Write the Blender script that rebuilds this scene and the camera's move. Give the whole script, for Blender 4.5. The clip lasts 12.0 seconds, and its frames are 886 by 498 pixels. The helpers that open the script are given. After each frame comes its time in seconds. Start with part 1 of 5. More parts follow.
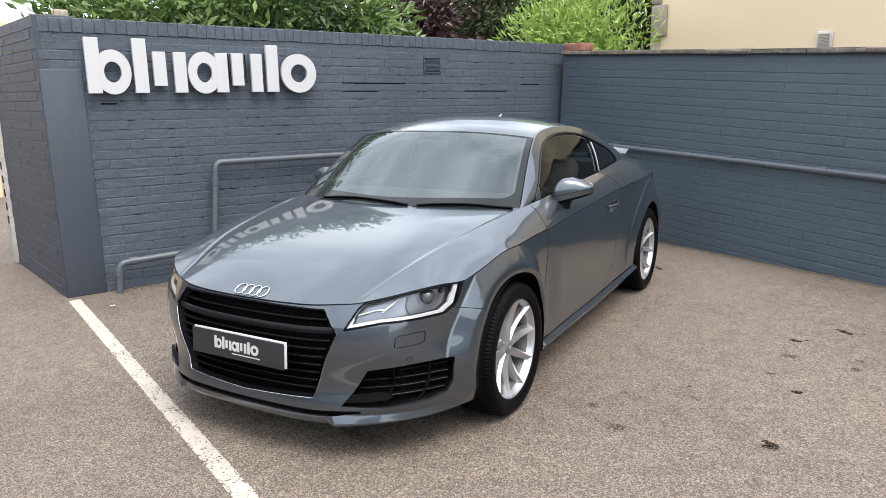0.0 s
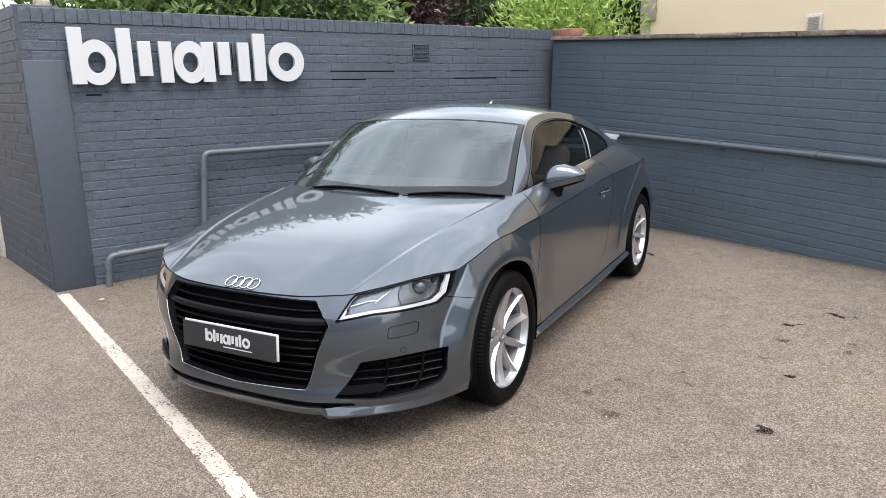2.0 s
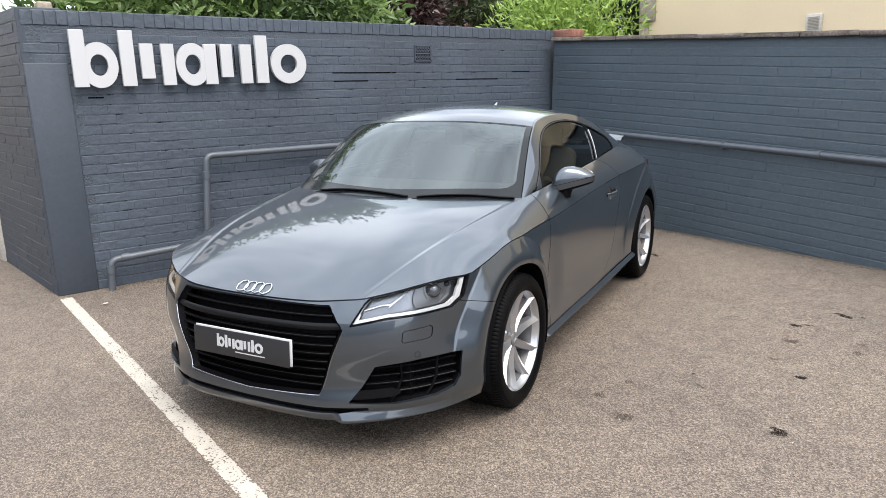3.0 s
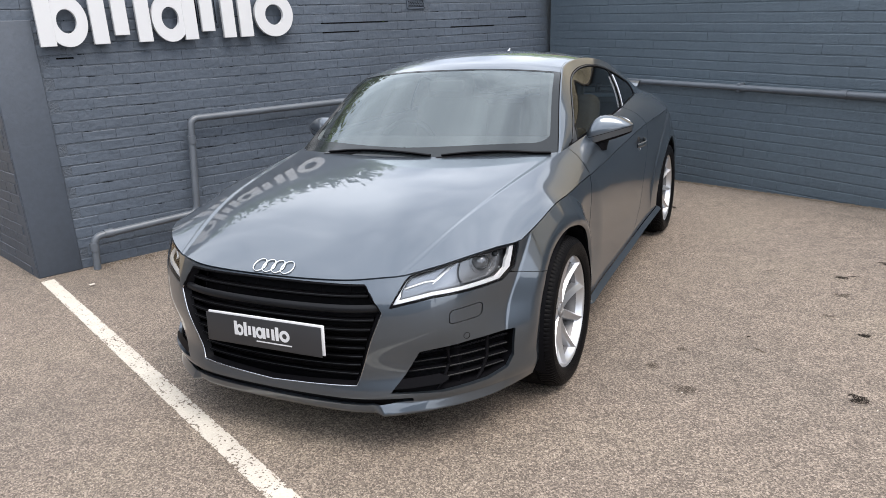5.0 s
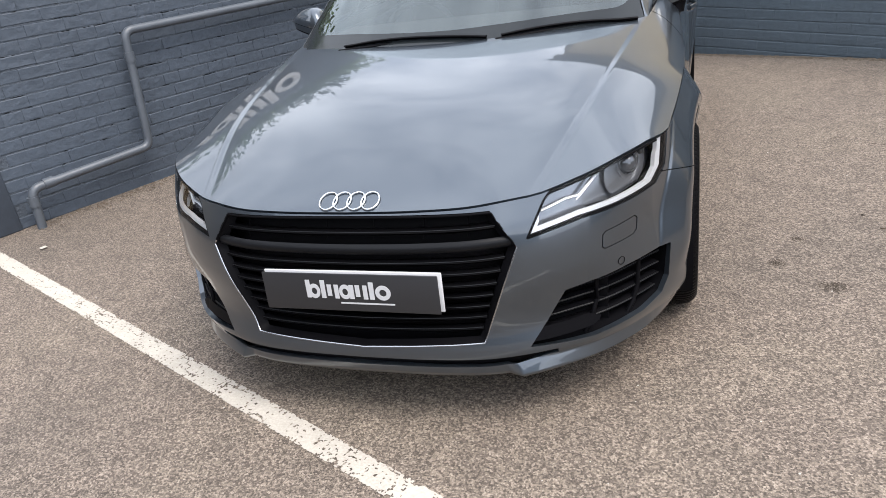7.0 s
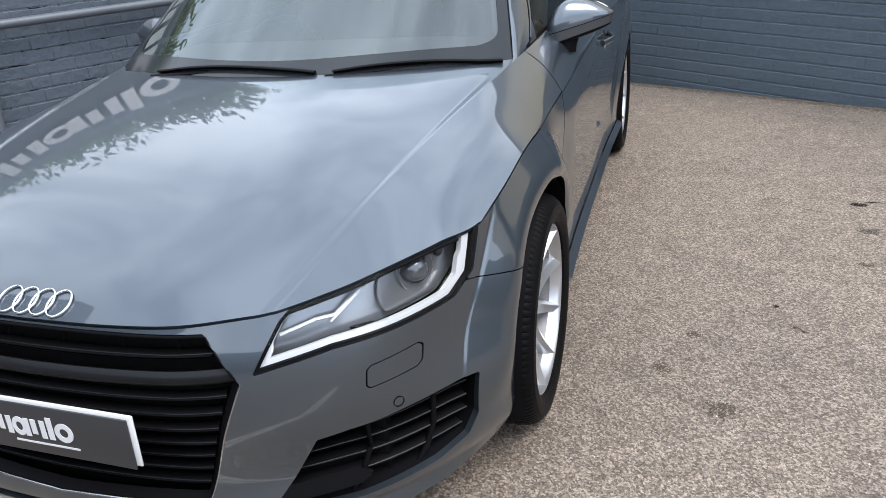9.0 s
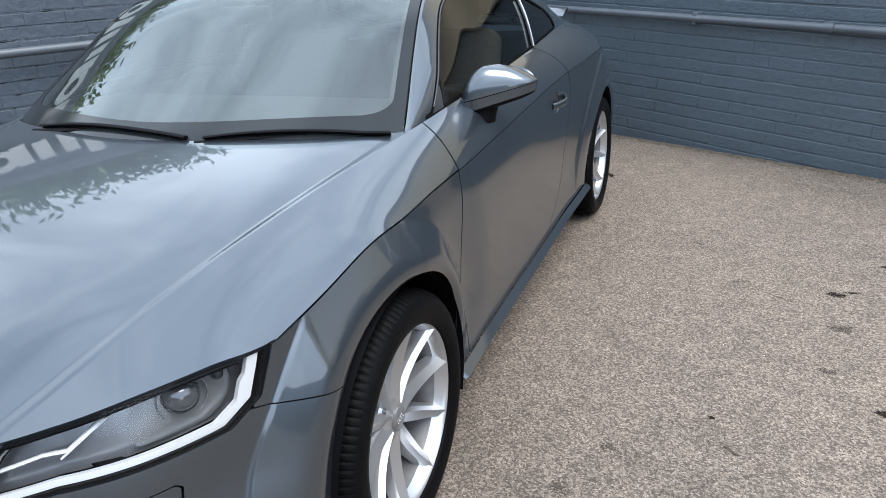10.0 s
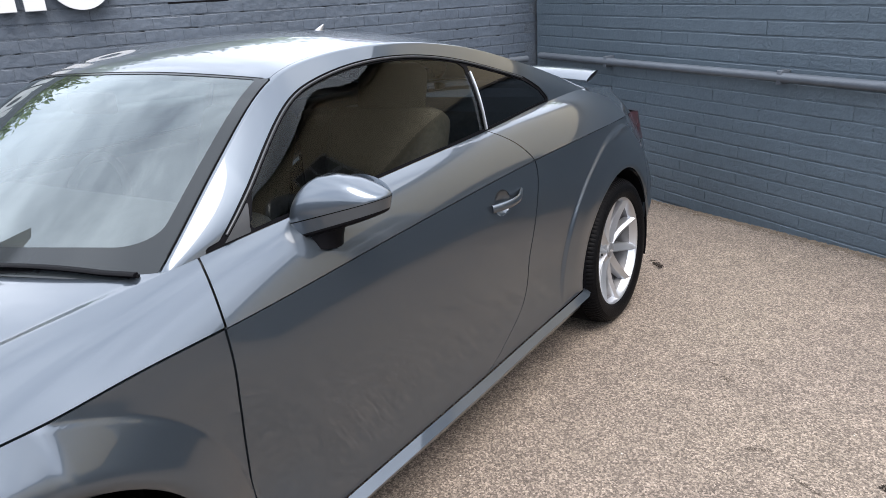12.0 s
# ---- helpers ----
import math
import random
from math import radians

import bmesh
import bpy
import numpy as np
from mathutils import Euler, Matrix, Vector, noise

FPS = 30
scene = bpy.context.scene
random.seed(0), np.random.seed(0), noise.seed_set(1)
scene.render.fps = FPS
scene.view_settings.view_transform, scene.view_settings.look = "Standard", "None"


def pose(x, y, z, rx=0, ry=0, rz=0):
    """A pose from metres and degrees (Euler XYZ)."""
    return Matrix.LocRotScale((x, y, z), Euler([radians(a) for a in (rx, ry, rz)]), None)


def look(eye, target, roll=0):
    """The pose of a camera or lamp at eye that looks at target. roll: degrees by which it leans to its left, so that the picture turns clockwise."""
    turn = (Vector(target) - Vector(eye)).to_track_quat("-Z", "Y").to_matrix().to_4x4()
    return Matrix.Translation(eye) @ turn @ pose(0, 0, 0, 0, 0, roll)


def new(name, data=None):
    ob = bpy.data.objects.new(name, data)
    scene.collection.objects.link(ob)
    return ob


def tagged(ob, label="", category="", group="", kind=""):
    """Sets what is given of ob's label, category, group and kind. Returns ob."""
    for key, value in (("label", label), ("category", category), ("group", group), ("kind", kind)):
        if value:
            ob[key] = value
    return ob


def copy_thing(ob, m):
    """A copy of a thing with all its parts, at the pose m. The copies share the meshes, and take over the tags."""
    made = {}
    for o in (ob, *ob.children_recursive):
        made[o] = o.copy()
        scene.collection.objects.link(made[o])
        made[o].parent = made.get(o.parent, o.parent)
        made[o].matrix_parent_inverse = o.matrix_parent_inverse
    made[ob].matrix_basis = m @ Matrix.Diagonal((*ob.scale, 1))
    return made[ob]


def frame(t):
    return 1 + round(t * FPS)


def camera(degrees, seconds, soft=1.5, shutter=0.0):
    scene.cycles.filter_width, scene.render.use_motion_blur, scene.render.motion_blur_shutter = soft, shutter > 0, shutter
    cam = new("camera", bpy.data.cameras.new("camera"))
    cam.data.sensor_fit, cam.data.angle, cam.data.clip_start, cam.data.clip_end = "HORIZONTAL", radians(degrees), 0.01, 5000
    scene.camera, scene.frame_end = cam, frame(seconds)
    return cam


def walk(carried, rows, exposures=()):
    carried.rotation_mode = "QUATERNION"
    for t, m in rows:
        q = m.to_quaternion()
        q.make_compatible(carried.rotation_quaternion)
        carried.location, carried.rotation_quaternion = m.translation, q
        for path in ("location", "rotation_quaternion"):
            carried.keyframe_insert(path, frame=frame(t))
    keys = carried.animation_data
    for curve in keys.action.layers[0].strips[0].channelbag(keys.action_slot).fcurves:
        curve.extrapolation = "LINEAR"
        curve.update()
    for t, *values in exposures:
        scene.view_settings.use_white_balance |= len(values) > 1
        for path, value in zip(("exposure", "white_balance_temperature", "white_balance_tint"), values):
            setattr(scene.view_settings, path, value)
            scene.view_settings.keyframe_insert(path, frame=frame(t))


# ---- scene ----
cam = camera(63.5, 12.0, soft=0.88)
PATH = [
    (0, (3.347, -2.143, 1.494), (1.767, -0.991, 1.075), -0.8),
    (0.5, (3.337, -2.137, 1.489), (1.759, -0.986, 1.061), -1.0),
    (1, (3.331, -2.126, 1.493), (1.758, -0.972, 1.054), -1.3),
    (1.5, (3.324, -2.126, 1.491), (1.758, -0.965, 1.045), -1.4),
    (2, (3.322, -2.13, 1.493), (1.762, -0.963, 1.041), -1.4),
    (2.5, (3.316, -2.142, 1.494), (1.76, -0.97, 1.042), -1.5),
    (3, (3.263, -2.179, 1.505), (1.711, -1.001, 1.053), -1.6),
    (3.2, (3.228, -2.199, 1.503), (1.678, -1.018, 1.051), -1.6),
    (4.8, (2.905, -2.17, 1.476), (1.387, -0.985, 0.938), -3.5),
    (5, (2.819, -2.159, 1.469), (1.33, -0.953, 0.897), -3.5),
    (5.5, (2.61, -2.239, 1.457), (1.196, -0.975, 0.824), -3.8),
    (6, (2.385, -2.355, 1.453), (1.021, -1.065, 0.766), -6.0),
    (6.5, (2.119, -2.291, 1.41), (0.782, -1.01, 0.654), -8.2),
    (6.7, (2.007, -2.259, 1.385), (0.691, -0.977, 0.594), -8.6),
    (8.3, (1.851, -1.74, 1.317), (0.629, -0.442, 0.41), -6.6),
    (8.5, (1.895, -1.663, 1.325), (0.667, -0.357, 0.438), -6.1),
    (9, (1.948, -1.412, 1.321), (0.688, -0.103, 0.483), -4.8),
    (9.5, (1.978, -1.155, 1.339), (0.675, 0.138, 0.546), -3.6),
    (10, (2.08, -0.893, 1.351), (0.721, 0.367, 0.597), -3.1),
    (10.5, (2.151, -0.67, 1.36), (0.736, 0.544, 0.635), -2.8),
    (11, (2.128, -0.412, 1.372), (0.647, 0.741, 0.681), -2.8),
    (11.5, (2.107, -0.155, 1.38), (0.567, 0.941, 0.725), -3.0),
    (12, (2.094, 0.158, 1.379), (0.451, 1.107, 0.747), -4.7),
]
walk(cam, [(t, look(eye, target, roll)) for t, eye, target, roll in PATH],
     [(0.0, 0.83, 7000, 12), (3.2, 0.83, 7000, 12), (6.5, 0.78, 6900, 13), (8.4, 0.83, 6750, 12), (9.3, 0.86, 6450, 10), (10.5, 0.84, 6350, 8), (11.0, 0.90, 6400, 9), (11.5, 1.03, 6550, 11), (12.0, 1.12, 6750, 13)])

# ---- light ----
SUN_EL, SUN_AZ = 62.0, 92.0
world = bpy.data.worlds.new("sky_world")
scene.world = world
world.use_nodes = True
wn = world.node_tree.nodes
sky = wn.new("ShaderNodeTexSky")
sky.sky_type, sky.sun_disc = "NISHITA", False
sky.sun_elevation, sky.sun_rotation = radians(SUN_EL), radians(SUN_AZ)
sky.dust_density, sky.air_density = 3.0, 1.0
wn["Background"].inputs["Strength"].default_value = 0.136
wl = world.node_tree.links.new
coord, cloud, edge, veil = wn.new("ShaderNodeTexCoord"), wn.new("ShaderNodeTexNoise"), wn.new("ShaderNodeMapRange"), wn.new("ShaderNodeMix")
cloud.inputs["Scale"].default_value, cloud.inputs["Detail"].default_value, cloud.inputs["Roughness"].default_value, cloud.inputs["Distortion"].default_value = 2.4, 10, 0.56, 0.5
wl(coord.outputs["Generated"], cloud.inputs["Vector"])
edge.inputs["From Min"].default_value, edge.inputs["From Max"].default_value = 0.36, 0.60
edge.inputs["To Min"].default_value, edge.inputs["To Max"].default_value = 0.30, 0.95
wl(cloud.outputs["Fac"], edge.inputs["Value"])
veil.data_type = "RGBA"
wl(edge.outputs["Result"], veil.inputs["Factor"])
wl(sky.outputs["Color"], veil.inputs["A"])
veil.inputs["B"].default_value = (10.8, 12.1, 13.9, 1)
wl(veil.outputs["Result"], wn["Background"].inputs["Color"])
sun = new("sun", bpy.data.lights.new("sun", "SUN"))
sun.data.energy, sun.data.angle, sun.data.color = 2.2, radians(38), (1.0, 0.97, 0.93)
az, el = radians(SUN_AZ), radians(SUN_EL)
sun.matrix_world = look((0, 0, 0), (-math.sin(az) * math.cos(el), -math.cos(az) * math.cos(el), -math.sin(el)))
sun.location = (0, 0, 20)


# ---- materials ----
def material(name, color, rough=0.5, metal=0.0, coat=0.0, vary=0.0, scale=8.0, fine=0.0, fine_scale=120.0, bump=0.0, bump_scale=60.0, spec=0.5, random_tint=0.0):
    """Principled material with two scales of colour variation and a bump, in object space."""
    m = bpy.data.materials.new(name)
    m.use_nodes = True
    nt = m.node_tree
    b = nt.nodes["Principled BSDF"]
    b.inputs["Roughness"].default_value, b.inputs["Metallic"].default_value = rough, metal
    b.inputs["Coat Weight"].default_value, b.inputs["Coat Roughness"].default_value = coat, 0.03
    b.inputs["Specular IOR Level"].default_value = spec
    b.inputs["Base Color"].default_value = (*color, 1)
    geo = nt.nodes.new("ShaderNodeNewGeometry")
    value = None

    def noisy(sc, amount, detail=5):
        n = nt.nodes.new("ShaderNodeTexNoise")
        n.inputs["Scale"].default_value, n.inputs["Detail"].default_value = sc, detail
        nt.links.new(geo.outputs["Position"], n.inputs["Vector"])
        r = nt.nodes.new("ShaderNodeMapRange")
        r.inputs["From Min"].default_value, r.inputs["From Max"].default_value = 0.25, 0.75
        r.inputs["To Min"].default_value, r.inputs["To Max"].default_value = 1 - amount, 1 + amount
        nt.links.new(n.outputs["Fac"], r.inputs["Value"])
        return r.outputs["Result"]

    factors = [noisy(s, a) for s, a in ((scale, vary), (fine_scale, fine)) if a > 0]
    if random_tint:
        info = nt.nodes.new("ShaderNodeObjectInfo")
        r = nt.nodes.new("ShaderNodeMapRange")
        r.inputs["To Min"].default_value, r.inputs["To Max"].default_value = 1 - random_tint, 1 + random_tint
        nt.links.new(info.outputs["Random"], r.inputs["Value"])
        factors.append(r.outputs["Result"])
    for f in factors:
        if value is None:
            value = f
        else:
            mul = nt.nodes.new("ShaderNodeMath")
            mul.operation = "MULTIPLY"
            nt.links.new(value, mul.inputs[0])
            nt.links.new(f, mul.inputs[1])
            value = mul.outputs["Value"]
    if value is not None:
        mix = nt.nodes.new("ShaderNodeVectorMath")
        mix.operation = "SCALE"
        mix.inputs[0].default_value = color
        nt.links.new(value, mix.inputs["Scale"])
        nt.links.new(mix.outputs["Vector"], b.inputs["Base Color"])
    if bump:
        n = nt.nodes.new("ShaderNodeTexNoise")
        n.inputs["Scale"].default_value, n.inputs["Detail"].default_value = bump_scale, 4
        nt.links.new(geo.outputs["Position"], n.inputs["Vector"])
        bp = nt.nodes.new("ShaderNodeBump")
        bp.inputs["Strength"].default_value, bp.inputs["Distance"].default_value = bump, 0.01
        nt.links.new(n.outputs["Fac"], bp.inputs["Height"])
        nt.links.new(bp.outputs["Normal"], b.inputs["Normal"])
    return m


def glass(name, color, rough=0.0, ior=1.45, tint=(0.6, 0.65, 0.66), haze=0.0):
    """Thin clear pane: tinted see-through under a glossy skin."""
    m = bpy.data.materials.new(name)
    m.use_nodes = True
    nt = m.node_tree
    nt.nodes.remove(nt.nodes["Principled BSDF"])
    out = nt.nodes["Material Output"]
    clear, gloss, mix, fres = (nt.nodes.new(k) for k in ("ShaderNodeBsdfTransparent", "ShaderNodeBsdfGlossy", "ShaderNodeMixShader", "ShaderNodeFresnel"))
    clear.inputs["Color"].default_value = (*tint, 1)
    gloss.inputs["Color"].default_value = (*color, 1)
    gloss.inputs["Roughness"].default_value = rough
    fres.inputs["IOR"].default_value = ior
    nt.links.new(fres.outputs["Fac"], mix.inputs["Fac"])
    nt.links.new(clear.outputs["BSDF"], mix.inputs[1])
    nt.links.new(gloss.outputs["BSDF"], mix.inputs[2])
    last = mix
    # haze: pale teal diffuse share that brightens the pane
    if haze:
        pale_mix, last = nt.nodes.new("ShaderNodeBsdfDiffuse"), nt.nodes.new("ShaderNodeMixShader")
        pale_mix.inputs["Color"].default_value = (0.66, 0.76, 0.78, 1)
        last.inputs["Fac"].default_value = haze
        nt.links.new(mix.outputs["Shader"], last.inputs[1])
        nt.links.new(pale_mix.outputs["BSDF"], last.inputs[2])
    nt.links.new(last.outputs["Shader"], out.inputs["Surface"])
    return m


PAINT = material("grey_metallic_paint", (0.070, 0.087, 0.107), rough=0.35, metal=0.85, coat=1.0)
BLACK = material("black_plastic", (0.004, 0.004, 0.005), rough=0.5, spec=0.05)
GRILLE_TRIM = material("dull_grille_trim", (0.42, 0.43, 0.45), rough=0.18, metal=1.0)
SATIN = material("satin_dark_trim", (0.05, 0.053, 0.058), rough=0.4, metal=0.5)
CHROME = material("chrome", (0.75, 0.77, 0.79), rough=0.08, metal=1.0)
ALLOY = material("silver_alloy", (0.48, 0.49, 0.51), rough=0.32, metal=0.85, coat=0.3)
CAP_GREY = material("cap_grey", (0.24, 0.245, 0.255), rough=0.35, metal=0.7)
# darker copy of the alloy: shade inside the rim put into the colour
BARREL_SHADE = material("alloy_barrel_shade", (0.15, 0.15, 0.155), rough=0.5, metal=0.6, vary=0.2, scale=25)
PAINT.node_tree.nodes["Principled BSDF"].inputs["Coat IOR"].default_value = 1.60
RUBBER = material("tyre_rubber", (0.0035, 0.0035, 0.004), rough=0.45, vary=0.2, scale=30, spec=0.04, bump=0.15, bump_scale=160)
WALLPAINT = material("slate_wall_paint", (0.052, 0.068, 0.091), rough=0.55, vary=0.14, scale=1.4, fine=0.12, fine_scale=30, bump=0.7, bump_scale=22)
# the same slate paint, smoother; the north wall's light is put into its colour
WALLPAINT_LIT = material("slate_wall_paint_smooth_lit", (0.067, 0.091, 0.113), rough=0.48, vary=0.12, scale=1.2, fine=0.10, fine_scale=30, bump=0.45, bump_scale=60)
MORTAR = material("painted_joint", (0.050, 0.064, 0.083), rough=0.65, vary=0.15, scale=2, fine=0.2, fine_scale=40, bump=0.8, bump_scale=70)
JOINT_HOLE_SHADE = material("joint_shade_dark", (0.012, 0.014, 0.017), rough=0.9, spec=0.05)
# smooth slate paint, darkened: the end wall's shade is in the colour
SMOOTH_WALL_SHADE = material("smooth_render_shade", (0.038, 0.049, 0.066), rough=0.6, vary=0.12, scale=1.6, fine=0.1, fine_scale=30, bump=0.25, bump_scale=40)
# dark grey of the unseen blocks added round the yard
BLOCKER_GREY = material("unseen_blocker_grey", (0.085, 0.085, 0.088), rough=0.85, vary=0.25, scale=0.5)
PIPE = material("painted_pipe", (0.075, 0.088, 0.105), rough=0.4, vary=0.1, scale=8, bump=0.15, bump_scale=90)
COPING = material("weathered_coping", (0.16, 0.135, 0.115), rough=0.9, vary=0.4, scale=9, fine=0.5, fine_scale=60, bump=0.8, bump_scale=80)
CREAM = material("cream_render", (0.70, 0.57, 0.39), rough=0.9, vary=0.06, scale=0.7, fine=0.05, fine_scale=90, bump=0.2, bump_scale=120)
OLD_STONE = material("grey_stone", (0.30, 0.26, 0.21), rough=0.9, vary=0.25, scale=6, fine=0.25, fine_scale=50, bump=0.6, bump_scale=60)
RED_BRICK = material("red_brick", (0.22, 0.10, 0.075), rough=0.9, vary=0.4, scale=14, fine=0.3, fine_scale=70, bump=0.7, bump_scale=60)
SLATE = material("roof_slate", (0.09, 0.09, 0.10), rough=0.7, vary=0.2, scale=3)
POST = material("pale_post", (0.50, 0.48, 0.44), rough=0.8, vary=0.2, scale=6, fine=0.2, fine_scale=50)
LINE_PAINT = material("worn_line_paint", (0.42, 0.39, 0.34), rough=0.75, vary=0.12, scale=6, fine=0.15, fine_scale=150)
OIL = material("oil_spot", (0.018, 0.015, 0.013), rough=0.95, spec=0.05, fine=0.4, fine_scale=120)
OIL_FADED = material("faded_oil", (0.070, 0.058, 0.048), rough=0.95, spec=0.05, fine=0.4, fine_scale=150)
GRIT = material("brown_grit", (0.105, 0.083, 0.062), rough=0.95, vary=0.4, scale=30)
DRY_WEED = material("dry_weed", (0.14, 0.12, 0.05), rough=0.9, vary=0.3, scale=20)
BARK = material("bark", (0.09, 0.07, 0.05), rough=0.9, vary=0.3, scale=20)
DARK_GLASS_SOLID = material("window_glass", (0.02, 0.022, 0.025), rough=0.05, spec=0.8)
WHITE = material("white_sign", (0.47, 0.48, 0.495), rough=0.4)
TAIL = material("tail_lamp_smoke", (0.022, 0.007, 0.009), rough=0.1, coat=1.0)
SIDE_GLASS = glass("side_glass", (0.95, 0.97, 0.97), tint=(0.34, 0.39, 0.39), ior=1.27)
DARK_GLASS = glass("privacy_glass", (0.9, 0.9, 0.9), tint=(0.05, 0.055, 0.06), ior=1.5)
SCREEN_GLASS = glass("screen_glass", (0.86, 0.95, 0.97), tint=(0.40, 0.46, 0.45), ior=2.0, haze=0.022)
LENS_GLASS = glass("lamp_lens", (0.95, 0.95, 0.95), tint=(0.88, 0.9, 0.92), ior=1.22)
SATIN_BAND = material("screen_band_grey", (0.014, 0.017, 0.019), rough=0.12, spec=0.3)
LAMP_WHITE = material("lamp_reflector", (0.78, 0.79, 0.81), rough=0.25, metal=0.3)
LAMP_DARK = material("lamp_bezel", (0.29, 0.30, 0.32), rough=0.22, metal=0.7)
LAMP_SHROUD = material("lamp_shroud_grey", (0.20, 0.205, 0.215), rough=0.25, metal=0.6)
CABIN = material("cabin_plastic", (0.06, 0.06, 0.062), rough=0.6, vary=0.2, scale=20)
SEAT = material("seat_cloth", (0.078, 0.063, 0.047), rough=0.9, vary=0.2, scale=60)
STEEL = material("brake_disc", (0.09, 0.085, 0.08), rough=0.45, metal=0.7)
RUST = material("brake_rust", (0.16, 0.09, 0.045), rough=0.7, vary=0.3, scale=40)
GRILLE_EDGE = material("grille_slat_edge", (0.011, 0.012, 0.014), rough=0.35, metal=0.5)
GRILLE_BAR = material("grille_main_bar", (0.007, 0.0075, 0.009), rough=0.35, spec=0.15)
GRILLE_SLAT = material("grille_slat_black", (0.0025, 0.0025, 0.003), rough=0.4, spec=0.03)
PLATE_BLACK = material("plate_black", (0.02, 0.021, 0.024), rough=0.35)
PROJECTOR = material("projector_glass", (0.11, 0.115, 0.125), rough=0.12, metal=0.5, coat=0.8)


def leaf_material(name, dark, light, rough=0.35):
    """Leaf with a tone of its own for each leaf and some light passing through."""
    m = bpy.data.materials.new(name)
    m.use_nodes = True
    nt = m.node_tree
    b = nt.nodes["Principled BSDF"]
    geo, ramp = nt.nodes.new("ShaderNodeNewGeometry"), nt.nodes.new("ShaderNodeValToRGB")
    ramp.color_ramp.elements[0].color, ramp.color_ramp.elements[1].color = (*dark, 1), (*light, 1)
    nt.links.new(geo.outputs["Random Per Island"], ramp.inputs["Fac"])
    nt.links.new(ramp.outputs["Color"], b.inputs["Base Color"])
    b.inputs["Roughness"].default_value = rough
    tr, add = nt.nodes.new("ShaderNodeBsdfTranslucent"), nt.nodes.new("ShaderNodeMixShader")
    nt.links.new(ramp.outputs["Color"], tr.inputs["Color"])
    add.inputs["Fac"].default_value = 0.3
    nt.links.new(b.outputs["BSDF"], add.inputs[1])
    nt.links.new(tr.outputs["BSDF"], add.inputs[2])
    nt.links.new(add.outputs["Shader"], nt.nodes["Material Output"].inputs["Surface"])
    return m


LAUREL = leaf_material("laurel_leaf", (0.04, 0.085, 0.02), (0.21, 0.31, 0.10), 0.3)
LAUREL_DARK = leaf_material("dark_leaf", (0.02, 0.045, 0.014), (0.07, 0.12, 0.035))
LAUREL_BRIGHT = leaf_material("bright_leaf", (0.14, 0.25, 0.04), (0.36, 0.50, 0.13))
COPPER = leaf_material("copper_leaf", (0.022, 0.012, 0.012), (0.075, 0.038, 0.036))
CONIFER = leaf_material("conifer_spray", (0.025, 0.042, 0.016), (0.085, 0.115, 0.045), 0.6)


# ---- small tools ----
def part(name, bm, mat, parent=None, label="", smooth=True):
    """Links a bmesh (or a mesh) as one object, under a thing or a part."""
    if isinstance(bm, bmesh.types.BMesh):
        me = bpy.data.meshes.new(name)
        bm.to_mesh(me)
        bm.free()
        if smooth:
            me.shade_smooth()
            me.set_sharp_from_angle(angle=radians(55))
    else:
        me = bm
    if mat is not None and not me.materials:
        me.materials.append(mat)
    ob = new(name, me)
    if parent is not None:
        ob.parent = parent
    if label:
        ob["label"] = label
    return ob


def sharpen(ob, degrees=30):
    me = ob.data
    me.shade_smooth()
    me.set_sharp_from_angle(angle=radians(degrees))
    return ob


def curve(keys):
    """Smooth monotone-friendly interpolation through keys (t, v) or (t, v1, v2..)."""
    ks = np.array(keys, float)
    t, v = ks[:, 0], ks[:, 1:]
    h = np.diff(t)[:, None]
    sl = np.diff(v, axis=0) / h
    m = np.zeros_like(v)
    m[0], m[-1] = sl[0], sl[-1]
    if len(t) > 2:
        m[1:-1] = (sl[:-1] * h[1:] + sl[1:] * h[:-1]) / (h[1:] + h[:-1])

    def f(x):
        x = np.asarray(x, float)
        i = np.clip(np.searchsorted(t, x) - 1, 0, len(t) - 2)
        hh = t[i + 1] - t[i]
        q = np.clip((x - t[i]) / hh, 0, 1)[..., None]
        hh = hh[..., None]
        r = (1 + 2 * q) * (1 - q) ** 2 * v[i] + q * (1 - q) ** 2 * hh * m[i] + q * q * (3 - 2 * q) * v[i + 1] + q * q * (q - 1) * hh * m[i + 1]
        return r[..., 0] if v.shape[1] == 1 else r
    return f


def fair(keys, soft, n=260):
    """Like curve, with its small waves ironed out over the length soft."""
    f = curve(keys)
    t0, t1 = keys[0][0], keys[-1][0]
    t = np.linspace(t0, t1, n)
    v = f(t).reshape(n, -1)
    w = np.exp(-0.5 * ((t[:, None] - t[None, :]) / soft) ** 2)
    # near the ends the window narrows, so that the ends stay put
    for i in range(n):
        near = min(t[i] - t0, t1 - t[i])
        if near < 2.5 * soft:
            w[i] = np.exp(-0.5 * ((t[i] - t) / max(near / 2.5, 1e-4)) ** 2)
    v = w @ v / w.sum(axis=1, keepdims=True)
    return curve([(a, *b) for a, b in zip(t, v)])


def kinked(keys):
    """Straight pieces between keys."""
    t, v = [k[0] for k in keys], [k[1] for k in keys]
    return lambda x: np.interp(x, t, v)


def smooth(a, b, x):
    q = np.clip((np.asarray(x, float) - a) / (b - a), 0, 1)
    return q * q * (3 - 2 * q)


